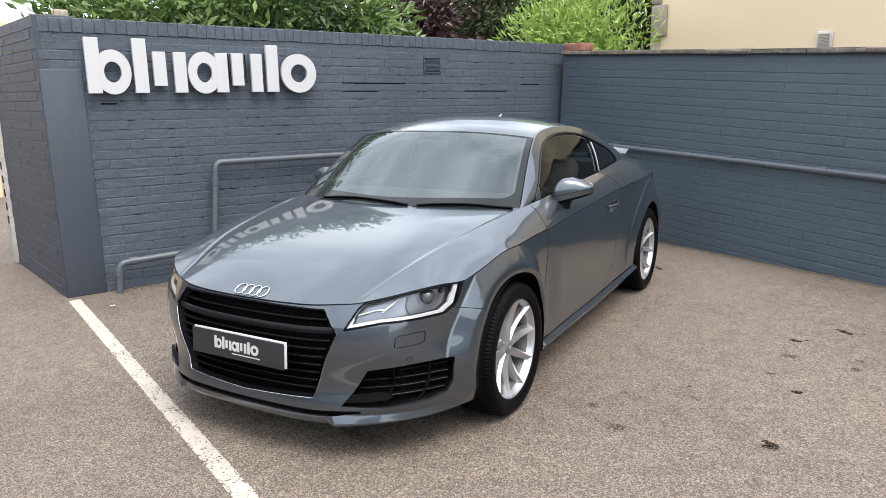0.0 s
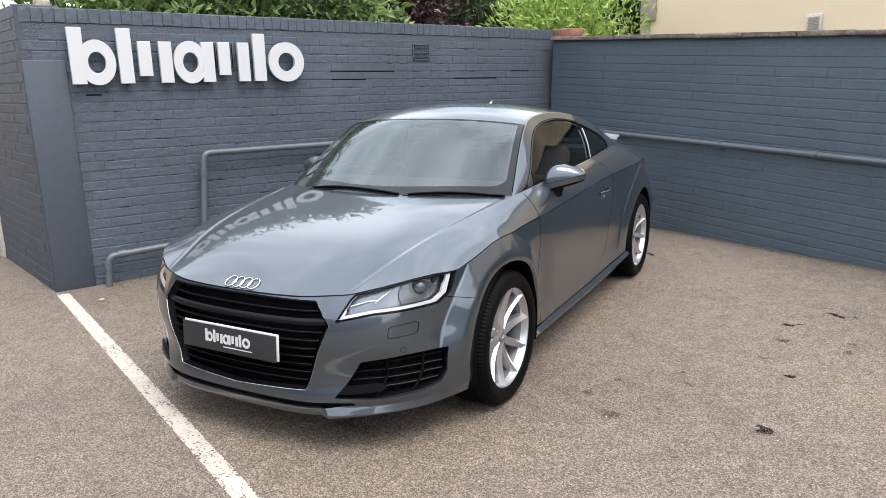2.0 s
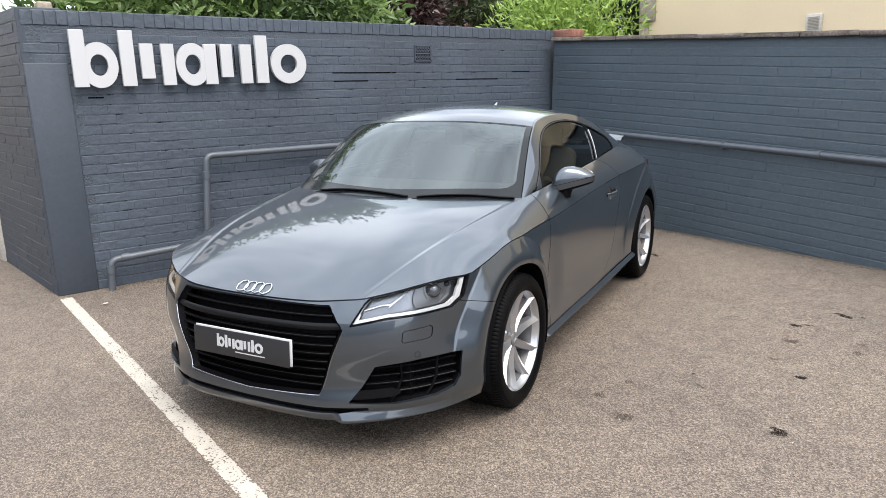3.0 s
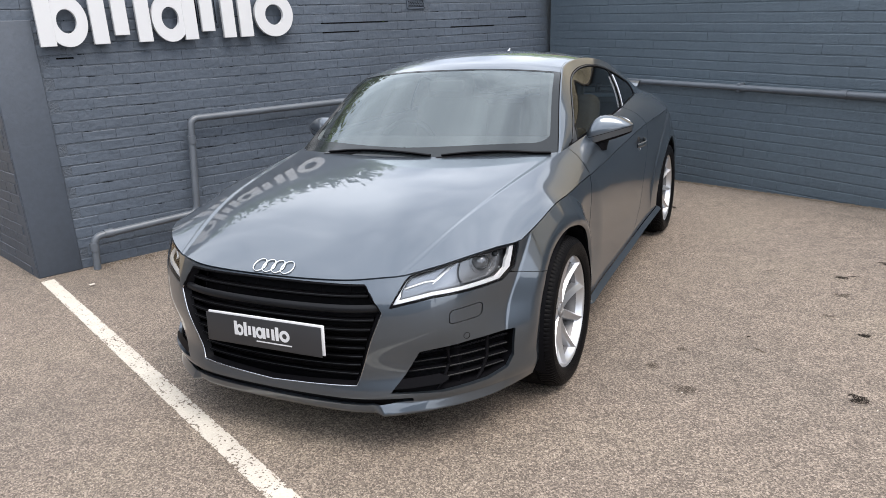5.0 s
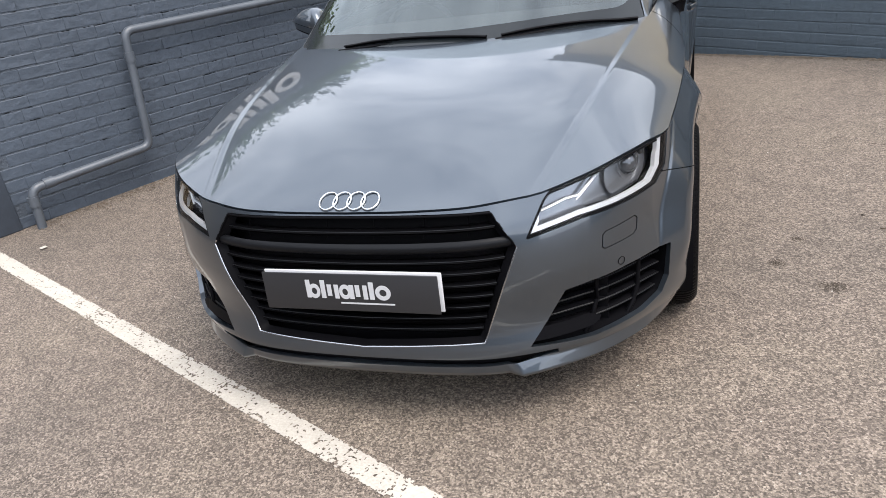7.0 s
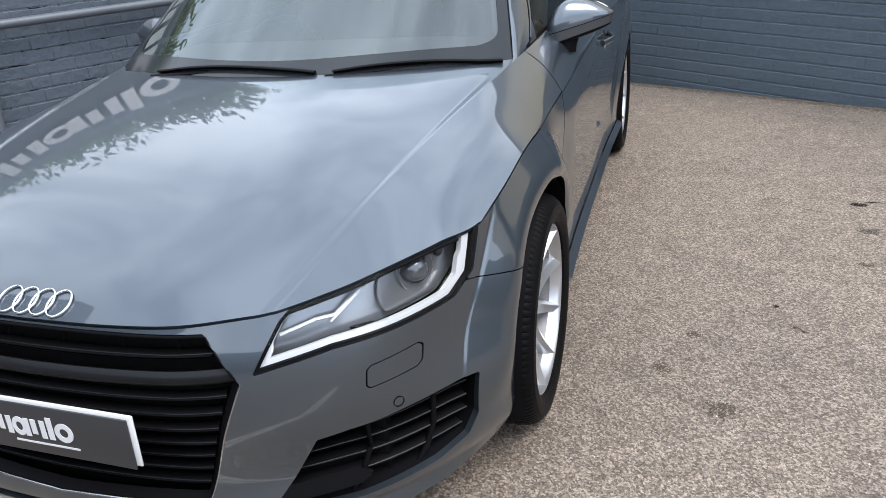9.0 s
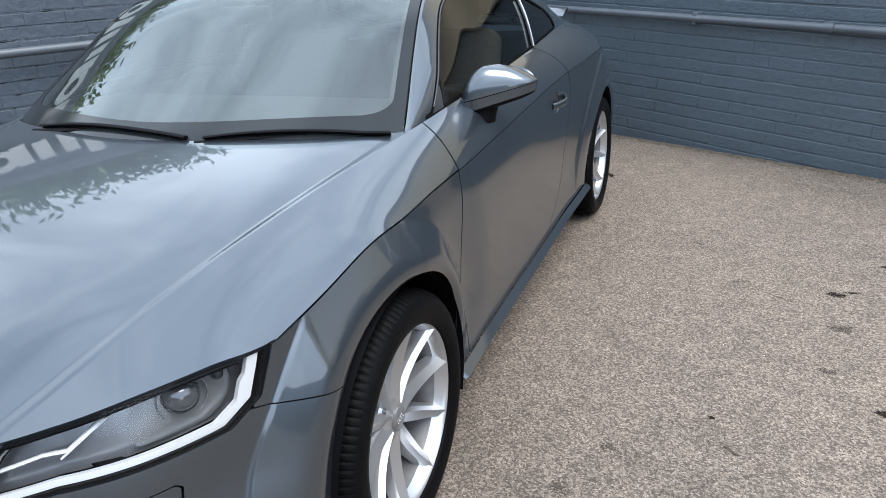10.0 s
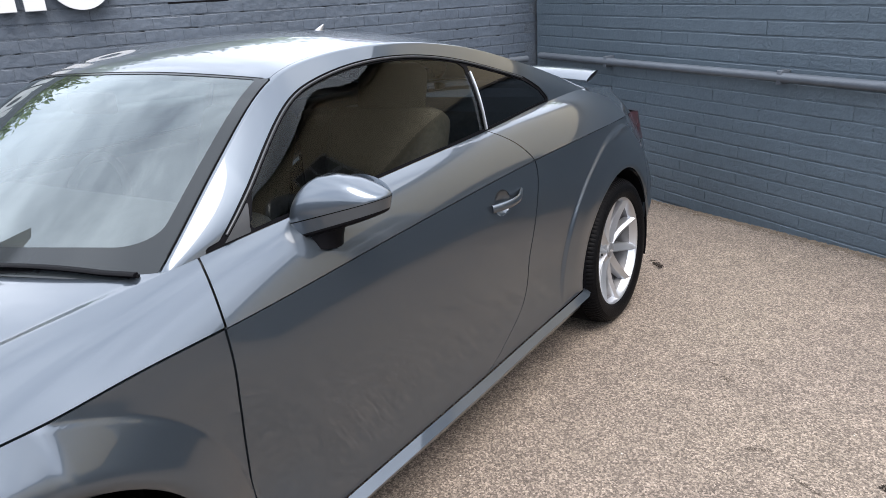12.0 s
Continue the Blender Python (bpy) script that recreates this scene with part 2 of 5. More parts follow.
def poly_distance(px, pz, poly):
    """Signed distance to a closed polygon, positive inside."""
    px, pz = np.asarray(px, float), np.asarray(pz, float)
    best = np.full(px.shape, 1e9)
    inside = np.zeros(px.shape, bool)
    n = len(poly)
    for i in range(n):
        (ax, az), (bx, bz) = poly[i], poly[(i + 1) % n]
        ex, ez = bx - ax, bz - az
        q = np.clip(((px - ax) * ex + (pz - az) * ez) / (ex * ex + ez * ez), 0, 1)
        best = np.minimum(best, np.hypot(px - ax - q * ex, pz - az - q * ez))
        cross = ((az > pz) != (bz > pz)) & (px < (bx - ax) * (pz - az) / (bz - az + 1e-12) + ax)
        inside ^= cross
    return np.where(inside, best, -best)


def sheet(points, keep=None, depth=0.0, mirror=False, both=False):
    """Mesh of a grid of points (n, m, 3), cut along the line where keep is zero, with its rim turned inwards by depth."""
    P = np.asarray(points, float)
    n, m = P.shape[:2]
    K = np.ones((n, m)) if keep is None else np.asarray(keep, float)
    K = np.where(np.abs(K) < 1e-6, 1e-6, K)
    du, dv = np.gradient(P, axis=0), np.gradient(P, axis=1)
    N = np.cross(du, dv)
    N /= np.linalg.norm(N, axis=2, keepdims=True) + 1e-12
    verts, normals, index, faces = [], [], {}, []

    def at(i, j):
        key = (i, j)
        if key not in index:
            index[key] = len(verts)
            verts.append(P[i, j])
            normals.append(N[i, j])
        return index[key]

    def cut(a, b):
        key = (min(a, b), max(a, b))
        if key not in index:
            a, b = key
            q = K[a] / (K[a] - K[b])
            index[key] = len(verts)
            verts.append(P[a] + q * (P[b] - P[a]))
            normals.append(N[a] + q * (N[b] - N[a]))
        return index[key]

    for i in range(n - 1):
        for j in range(m - 1):
            ring = [(i, j), (i + 1, j), (i + 1, j + 1), (i, j + 1)]
            ks = [K[r] > 0 for r in ring]
            if not any(ks):
                continue
            f = []
            for a in range(4):
                b = (a + 1) % 4
                if ks[a]:
                    f.append(at(*ring[a]))
                if ks[a] != ks[b]:
                    f.append(cut(ring[a], ring[b]))
            if len(f) > 2:
                faces.append(f)
    if depth and faces:
        count = {}
        for f in faces:
            for a, b in zip(f, f[1:] + f[:1]):
                count[(a, b)] = 1
        rim = [(a, b) for (a, b) in count if (b, a) not in count and not (both and abs(verts[a][0]) < 1e-4 and abs(verts[b][0]) < 1e-4)]
        inner = {}
        for a, b in rim:
            for c in (a, b):
                if c not in inner:
                    inner[c] = len(verts)
                    verts.append(verts[c] - np.array(normals[c]) / (np.linalg.norm(normals[c]) + 1e-12) * depth)
                    normals.append(normals[c])
            faces.append([b, a, inner[a], inner[b]])
    if both:
        k = len(verts)
        verts = verts + [v * (-1, 1, 1) for v in verts]
        faces = faces + [[k + c for c in reversed(f)] for f in faces]
    elif mirror:
        verts = [v * (-1, 1, 1) for v in verts]
        faces = [list(reversed(f)) for f in faces]
    me = bpy.data.meshes.new("sheet")
    me.from_pydata([tuple(v) for v in verts], [], faces)
    me.validate()
    bm = bmesh.new()
    bm.from_mesh(me)
    bpy.data.meshes.remove(me)
    bmesh.ops.remove_doubles(bm, verts=bm.verts, dist=0.0002)
    return bm


def box(sx, sy, sz, at=(0, 0, 0), bevel=0.0, segments=2):
    bm = bmesh.new()
    bmesh.ops.create_cube(bm, size=1, matrix=Matrix.Translation(at) @ Matrix.Diagonal((sx, sy, sz, 1)))
    if bevel:
        bmesh.ops.bevel(bm, geom=bm.edges[:], offset=bevel, segments=segments, profile=0.5, affect="EDGES", clamp_overlap=True)
    return bm


def tube(points, radius, sides=12, closed=False, flat=None):
    """Tube along points; flat = (a, b) gives an oval section."""
    pts = [Vector(p) for p in points]
    n = len(pts)
    bm = bmesh.new()
    rings = []
    up = Vector((0, 0, 1))
    for i, p in enumerate(pts):
        a = pts[(i - 1) % n] if closed or i else pts[0]
        b = pts[(i + 1) % n] if closed or i < n - 1 else pts[-1]
        d = (b - a).normalized()
        side = d.cross(up)
        if side.length < 1e-3:
            side = d.cross(Vector((0, 1, 0)))
        side.normalize()
        top = side.cross(d).normalized()
        ra, rb = flat if flat else (radius, radius)
        rings.append([bm.verts.new(p + side * ra * math.cos(2 * math.pi * k / sides) + top * rb * math.sin(2 * math.pi * k / sides)) for k in range(sides)])
    for i in range(n if closed else n - 1):
        r, s = rings[i], rings[(i + 1) % n]
        for k in range(sides):
            bm.faces.new((r[k], r[(k + 1) % sides], s[(k + 1) % sides], s[k]))
    if not closed:
        bm.faces.new(list(reversed(rings[0])))
        bm.faces.new(rings[-1])
    bmesh.ops.recalc_face_normals(bm, faces=bm.faces[:])
    return bm


def bend(points, radius, steps=6):
    """Rounds the inner corners of a polyline."""
    pts = [Vector(p) for p in points]
    out = [pts[0]]
    for a, b, c in zip(pts, pts[1:], pts[2:]):
        p, q = b + (a - b).normalized() * radius, b + (c - b).normalized() * radius
        for k in range(steps + 1):
            t = k / steps
            out.append(p * (1 - t) ** 2 + b * 2 * t * (1 - t) + q * t * t)
    out.append(pts[-1])
    return out


def spin(profile, axis="X", steps=48):
    """Turns a profile of (along axis, radius) round an axis."""
    bm = bmesh.new()
    rings = []
    for k in range(steps):
        a = 2 * math.pi * k / steps
        rings.append([bm.verts.new((s, r * math.cos(a), r * math.sin(a))) for s, r in profile])
    for k in range(steps):
        r, s = rings[k], rings[(k + 1) % steps]
        for i in range(len(profile) - 1):
            bm.faces.new((r[i], r[i + 1], s[i + 1], s[i]))
    bmesh.ops.remove_doubles(bm, verts=bm.verts, dist=1e-5)
    bmesh.ops.recalc_face_normals(bm, faces=bm.faces[:])
    return bm


def merge(*bms):
    out = bmesh.new()
    for b in bms:
        me = bpy.data.meshes.new("tmp")
        b.to_mesh(me)
        b.free()
        out.from_mesh(me)
        bpy.data.meshes.remove(me)
    return out


def ring_mesh(r, inner_r, depth, steps=40):
    bm = bmesh.new()
    rows = []
    for rr, dd in ((r, 0), (r, depth), (inner_r, depth), (inner_r, 0)):
        rows.append([bm.verts.new((rr * math.cos(2 * math.pi * k / steps), -dd, rr * math.sin(2 * math.pi * k / steps))) for k in range(steps)])
    for a in range(4):
        p, q = rows[a], rows[(a + 1) % 4]
        for k in range(steps):
            bm.faces.new((p[k], p[(k + 1) % steps], q[(k + 1) % steps], q[k]))
    bmesh.ops.recalc_face_normals(bm, faces=bm.faces[:])
    return bm


def mark_shapes(height, depth, mat, parent, prefix):
    """The firm's mark as plain bars and rings, base line at z 0, starting at x 0; sizes follow its height."""
    h = height
    made = []
    r = 0.405 * h
    t = 0.215 * h

    def bar(x, z, w, hh):
        made.append(part(prefix + "_bar", box(w * h, depth * 1.06, hh * h, ((x + w / 2) * h, -depth * 0.53, (z + hh / 2) * h), 0.006 * h, 1), mat, parent, smooth=False))

    def ring(cx, slim=1.0):
        b = ring_mesh(r, r - t, depth)
        bmesh.ops.scale(b, vec=(slim, 1, 1), verts=b.verts)
        bmesh.ops.translate(b, vec=(cx * h, 0, 0.385 * h), verts=b.verts)
        made.append(sharpen(part(prefix + "_ring", b, mat, parent)))

    bar(0.0, 0.0, 0.245, 1.0)
    ring(0.45, 0.80)
    bar(0.825, 0.0, 0.25, 1.0)
    bar(1.18, 0.13, 0.24, 0.64)
    bar(1.565, 0.0, 0.24, 0.77)
    ring(2.155, 0.80)
    bar(2.385, 0.0, 0.245, 0.77)
    bar(2.72, 0.13, 0.24, 0.64)
    bar(3.125, 0.0, 0.24, 0.77)
    bar(3.46, 0.0, 0.26, 0.95)
    ring(4.19)
    return made


# ---- ground ----
def asphalt_material():
    m = bpy.data.materials.new("worn_asphalt")
    m.use_nodes = True
    nt = m.node_tree
    N, L = nt.nodes.new, nt.links.new
    b = nt.nodes["Principled BSDF"]
    b.inputs["Roughness"].default_value = 0.8
    geo = N("ShaderNodeNewGeometry")
    warp = N("ShaderNodeTexNoise")
    warp.inputs["Scale"].default_value = 60
    L(geo.outputs["Position"], warp.inputs["Vector"])
    mixv = N("ShaderNodeVectorMath")
    mixv.operation = "MULTIPLY_ADD"
    mixv.inputs[1].default_value = (0.006, 0.006, 0.006)
    L(warp.outputs["Color"], mixv.inputs[0])
    L(geo.outputs["Position"], mixv.inputs[2])
    chips = N("ShaderNodeTexVoronoi")
    chips.inputs["Scale"].default_value = 175
    L(mixv.outputs["Vector"], chips.inputs["Vector"])
    sep = N("ShaderNodeSeparateColor")
    L(chips.outputs["Color"], sep.inputs["Color"])
    small = N("ShaderNodeTexVoronoi")
    small.inputs["Scale"].default_value = 380
    L(geo.outputs["Position"], small.inputs["Vector"])
    sep2 = N("ShaderNodeSeparateColor")
    L(small.outputs["Color"], sep2.inputs["Color"])
    grain = N("ShaderNodeMix")
    grain.inputs["Factor"].default_value = 0.38
    L(sep.outputs["Red"], grain.inputs["A"])
    L(sep2.outputs["Red"], grain.inputs["B"])
    ramp = N("ShaderNodeValToRGB")
    ramp.color_ramp.interpolation = "LINEAR"
    els = ramp.color_ramp.elements
    els[0].position, els[0].color = 0.10, (0.048, 0.041, 0.036, 1)
    els[1].position, els[1].color = 0.90, (0.34, 0.315, 0.285, 1)
    for p, c in ((0.28, (0.088, 0.077, 0.068)), (0.62, (0.168, 0.150, 0.132)), (0.88, (0.246, 0.220, 0.193))):
        e = els.new(0.5 + (p - 0.5) * 0.72)
        e.color = (*c, 1)
    L(grain.outputs["Result"], ramp.inputs["Fac"])
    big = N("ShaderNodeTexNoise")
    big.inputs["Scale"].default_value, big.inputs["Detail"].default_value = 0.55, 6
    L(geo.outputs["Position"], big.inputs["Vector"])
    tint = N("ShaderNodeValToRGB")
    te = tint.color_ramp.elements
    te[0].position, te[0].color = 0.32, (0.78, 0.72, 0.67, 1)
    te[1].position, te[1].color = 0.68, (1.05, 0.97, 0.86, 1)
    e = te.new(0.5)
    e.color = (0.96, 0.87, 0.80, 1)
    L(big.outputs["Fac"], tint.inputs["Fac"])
    mid = N("ShaderNodeTexNoise")
    mid.inputs["Scale"].default_value, mid.inputs["Detail"].default_value = 9, 9
    L(geo.outputs["Position"], mid.inputs["Vector"])
    mr = N("ShaderNodeMapRange")
    mr.inputs["From Min"].default_value, mr.inputs["From Max"].default_value = 0.3, 0.7
    mr.inputs["To Min"].default_value, mr.inputs["To Max"].default_value = 0.84, 1.10
    L(mid.outputs["Fac"], mr.inputs["Value"])
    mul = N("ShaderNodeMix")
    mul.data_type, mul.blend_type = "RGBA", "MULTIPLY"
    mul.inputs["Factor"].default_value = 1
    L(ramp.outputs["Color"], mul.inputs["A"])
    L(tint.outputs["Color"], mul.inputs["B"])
    sc = N("ShaderNodeVectorMath")
    sc.operation = "SCALE"
    L(mul.outputs["Result"], sc.inputs[0])
    L(mr.outputs["Result"], sc.inputs["Scale"])
    L(sc.outputs["Vector"], b.inputs["Base Color"])
    bp = N("ShaderNodeBump")
    bp.inputs["Strength"].default_value, bp.inputs["Distance"].default_value = 0.6, 0.003
    L(sep.outputs["Green"], bp.inputs["Height"])
    L(bp.outputs["Normal"], b.inputs["Normal"])
    return m


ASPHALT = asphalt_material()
rng = random.Random(5)
ground = bmesh.new()
bmesh.ops.create_grid(ground, x_segments=2, y_segments=2, size=400)
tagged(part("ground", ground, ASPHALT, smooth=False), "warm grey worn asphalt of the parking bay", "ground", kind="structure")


def ragged(name, cells_x, cells_y, size, keep, z, mat):
    """Thin layer of small cells; keep(x, y) tells which remain."""
    verts, faces, idx = [], [], {}

    def v(i, j):
        if (i, j) not in idx:
            idx[(i, j)] = len(verts)
            verts.append((i * size + rng.uniform(-0.35, 0.35) * size, j * size + rng.uniform(-0.35, 0.35) * size, z))
        return idx[(i, j)]

    for i in range(cells_x):
        for j in range(cells_y):
            if keep(i * size, j * size):
                faces.append((v(i, j), v(i + 1, j), v(i + 1, j + 1), v(i, j + 1)))
    me = bpy.data.meshes.new(name)
    me.from_pydata(verts, [], faces)
    return part(name, me, mat)


def line_keep(x, y):
    edge = 0.009 * noise.noise((x * 9, 3.1, 0)) + 0.009 * noise.noise((x * 80, y * 80, 4))
    if y < 0.006 + max(0, edge) or y > 0.092 - max(0, -edge):
        return False
    wear = smooth(0.5, 1.6, x)
    crack = abs(noise.noise((x * 7 + 0.4 * noise.noise((x * 30, y * 30, 1)), y * 12, 2.0)))
    if x > 0.35 and crack < 0.012 * float(wear) + 0.007:
        return False
    return noise.noise((x * 95, y * 95, 7)) + 0.35 * noise.noise((x * 14, y * 14, 3)) < 0.66 - 0.22 * float(wear)


stripe = ragged("bay_line", 1035, 22, 0.0045, line_keep, 0.003, LINE_PAINT)
stripe.location = (-2.585, -1.365, 0)
stripe.rotation_euler = (0, 0, radians(0.2))
tagged(stripe, "worn white painted bay line on the asphalt", "road marking", kind="structure")

for x, y, a, b, turn, dark in ((1.25, 2.03, 0.055, 0.028, 20, 1), (1.30, 2.09, 0.035, 0.012, 30, 1), (1.375, 1.75, 0.055, 0.045, 0, 0), (1.655, 1.29, 0.04, 0.028, 10, 1), (1.883, 0.652, 0.06, 0.04, -30, 1), (1.36, 2.43, 0.085, 0.030, -20, 1), (1.46, 2.47, 0.03, 0.012, -30, 1), (1.70, 1.835, 0.05, 0.04, 40, 0),
                              (1.66, 1.98, 0.05, 0.02, 0, 0), (1.44, 1.42, 0.05, 0.025, 15, 0), (1.36, 0.27, 0.065, 0.05, 0, 0), (1.13, 0.37, 0.04, 0.035, 0, 0), (0.91, 1.91, 0.06, 0.012, 40, 0), (-0.44, 2.93, 0.08, 0.03, -25, 1), (0.72, -0.69, 0.16, 0.07, 20, 0), (0.55, 2.4, 0.05, 0.012, 35, 0), (1.28, 0.93, 0.012, 0.008, 0, 1),
                              (0.45, 2.26, 0.05, 0.02, 20, 0), (0.57, 2.20, 0.045, 0.02, -15, 0), (1.105, 1.865, 0.075, 0.008, -5, 0), (1.13, 0.60, 0.04, 0.025, 30, 0)):
    def spot_keep(px, py, a=a, b=b, dark=dark, s=x * 7):
        q = math.hypot((px - a * 1.3) / a, (py - b * 1.3) / b)
        return q < 0.74 + 0.5 * noise.noise((px * 40 + s, py * 40, s)) and noise.noise((px * 260, py * 260, s)) < (0.30 if dark else 0.02) - 0.25 * q
    cell = 0.004
    spot = ragged("oil_stain", int(a * 2.6 / cell), int(b * 2.6 / cell), cell, spot_keep, 0.002, OIL if dark else OIL_FADED)
    spot.matrix_world = pose(x, y, 0, 0, 0, turn) @ Matrix.Translation((-a * 1.3, -b * 1.3, 0))
    tagged(spot, "dark oil spot soaked into the asphalt" if dark else "faded oil stain on the asphalt", "oil stain", group="oil stains on the bay", kind="structure")

# ---- walls ----
X_WALL, Y_WALL, FAR_TURN = -2.70, 3.935, -2.5
WEST_TOP, NORTH_TOP = 2.095, 1.93
COURSE = 0.0745


def brick_mesh(length, height, proud, seed, soft=0.005, ends=0.005, wild=1.0):
    """One painted brick face: y along the wall, z up, x out of it, with soft uneven edges."""
    r = random.Random(seed)
    me = bpy.data.meshes.new("brick")
    j = lambda k: r.uniform(-k, k) * wild
    l, h = length / 2, height / 2
    back = [(-0.004, -l, -h), (-0.004, l, -h), (-0.004, l, h), (-0.004, -l, h)]
    mid = [(proud * 0.6 + j(0.0008), y * (1 - min(0.002, ends * 0.4) / l) + j(0.0015) * min(1, ends / 0.002), z * (1 - 0.002 / h) + j(0.0012)) for _, y, z in back]
    face = [(proud + j(0.0012), y * (1 - ends / l) + j(0.002) * min(1, ends / 0.002), z * (1 - soft / h) + j(0.0015)) for _, y, z in back]
    verts = back + mid + face + [(proud + j(0.0012), j(0.02), j(0.008))]
    faces = []
    for a, b in ((0, 4), (4, 8)):
        for k in range(4):
            faces.append((a + k, a + (k + 1) % 4, b + (k + 1) % 4, b + k))
    faces += [(8 + k, 8 + (k + 1) % 4, 12) for k in range(4)]
    me.from_pydata(verts, [], faces)
    return me


def lay_bricks(wall, m, length, height, near, mat, perp, bed, proud, skip, ends, wild, course=COURSE, soft=0.005):
    """Lays painted bricks on a wall's face; those within the stretch near become parts, the rest one mesh."""
    r = random.Random(11)
    kinds = [brick_mesh(0.225 - perp, course - bed, proud * r.uniform(1 - 0.25 * wild, 1 + 0.15 * wild), k, soft, ends if k % 5 else max(ends, 0.003), wild) for k in range(10)]
    for me in kinds:
        me.materials.append(mat)
        if soft > 0.006:
            me.shade_smooth()
    heads = [brick_mesh(0.1125 - perp, course - bed, proud * r.uniform(1 - 0.25 * wild, 1 + 0.15 * wild), 40 + k, soft, ends, wild) for k in range(6)]
    for me in heads:
        me.materials.append(mat)
        if soft > 0.006:
            me.shade_smooth()
    verts, faces, count = [], [], 0
    for c in range(int(height / course)):
        z = (c + 0.5) * course
        head = c % 5 == 3
        unit = 0.1125 if head else 0.225
        y = (0.1125 / 2 if head else 0.1125 * (c % 2))
        while y < length:
            yc = y + unit / 2
            y += unit
            if yc + unit / 2 > length + 0.02 or skip(yc, z):
                continue
            me = r.choice(heads if head else kinds)
            place = m @ Matrix.Translation((r.uniform(-0.0015, 0.0015) * wild, yc, z + r.uniform(-0.0015, 0.0015))) @ Euler((r.uniform(-0.006, 0.006), 0, 0)).to_matrix().to_4x4()
            if near(yc, z) and count < 300:
                count += 1
                ob = new("brick", me)
                ob.parent = wall
                ob.matrix_basis = place
            else:
                k = len(verts)
                verts += [place @ v.co for v in me.vertices]
                faces += [tuple(k + i for i in p.vertices) for p in me.polygons]
    me = bpy.data.meshes.new("brickwork")
    me.from_pydata([tuple(v) for v in verts], [], faces)
    if soft > 0.006:
        me.shade_smooth()
    ob = part("brickwork", me, mat)
    ob.parent = wall
    ob["kind"] = "stuff"
    return ob


W_LEN = Y_WALL + 1.34
west = tagged(part("wall_west", box(0.33, W_LEN + 0.35, WEST_TOP - 0.11, (X_WALL - 0.165, -1.34 + (W_LEN + 0.35) / 2, (WEST_TOP - 0.11) / 2)), MORTAR, smooth=False), "slate grey painted old brick wall", "wall", kind="structure")
west.matrix_world = Matrix.Translation((0, -1.3, 0)) @ Euler((radians(-0.45), 0, 0)).to_matrix().to_4x4() @ Matrix.Translation((0, 1.3, 0))
# upright capping bricks
cap_kinds = [brick_mesh(0.105, 0.074, 0.0045, 70 + k, 0.006, 0.006, 1.6) for k in range(6)]
for me in cap_kinds:
    me.materials.append(WALLPAINT)
capr = random.Random(3)
n_caps = int((W_LEN + 0.3) / 0.0765)
part("capping", box(0.335, W_LEN + 0.34, 0.108, (-0.166, (W_LEN + 0.34) / 2, WEST_TOP - 0.056), 0.01, 2), MORTAR, west, "row of upright capping bricks").matrix_basis = Matrix.Translation((X_WALL, -1.34, 0))
for k in range(n_caps):
    ob = new("brick", capr.choice(cap_kinds))
    ob.parent = west
    ob.matrix_basis = Matrix.Translation((X_WALL + 0.001 + capr.uniform(0, 0.003), -1.34 + 0.04 + k * 0.0765, WEST_TOP - 0.056 + capr.uniform(-0.003, 0.003))) @ Euler((radians(90) + capr.uniform(-0.03, 0.03), 0, 0)).to_matrix().to_4x4()

# return wall at the south end
ret = tagged(part("wall_return", box(1.69, 0.30, WEST_TOP + 0.03, (-0.845, 0.15, (WEST_TOP + 0.03) / 2 - 0.02), 0.008), SMOOTH_WALL_SHADE, smooth=False), "slate grey painted end wall, its shade put into the colour", "wall", kind="structure")
ret.matrix_world = pose(X_WALL + 0.004, -1.345, 0, 0, 0, 5.0)

pier = box(0.022, 0.285, 1.722, (X_WALL + 0.006, -1.20, 0.861), 0.007, 2)
tagged(part("pier_render", pier, SMOOTH_WALL_SHADE), "smooth rendered corner strip painted slate grey", "render", kind="structure")

north = new("wall_north")
north.matrix_world = pose(X_WALL, Y_WALL, 0, 0, 2.75, FAR_TURN)
tagged(north, "slate painted brick wall, lightened as if lit, with stone coping", "wall", kind="structure")
N_LEN = 7.5
part("wall_core", box(N_LEN, 0.24, NORTH_TOP, (N_LEN / 2, 0.12, NORTH_TOP / 2)), WALLPAINT_LIT, north, smooth=False)
copr = random.Random(9)
x = 0.0
while x < N_LEN:
    w = copr.uniform(0.44, 0.50)
    b = box(w - 0.006, 0.30, 0.040, (x + w / 2, 0.10, NORTH_TOP + 0.020), 0.008, 2)
    for v in b.verts:
        v.co += Vector((copr.uniform(-0.004, 0.004), copr.uniform(-0.006, 0.006), copr.uniform(-0.004, 0.004)))
    part("coping_stone", b, COPING, north)
    x += w
stub = tagged(part("brick_stub", box(0.26, 0.24, 0.09, (X_WALL + 0.12, Y_WALL + 0.20, 2.01), 0.012, 3), RED_BRICK), "broken red brick end on top of the wall", "brick stub", kind="structure")
tagged(part("loose_brick", box(0.12, 0.10, 0.06, (X_WALL - 0.12, -1.14, WEST_TOP + 0.028), 0.012), OLD_STONE), "loose weathered brick lying on the wall", "brick")

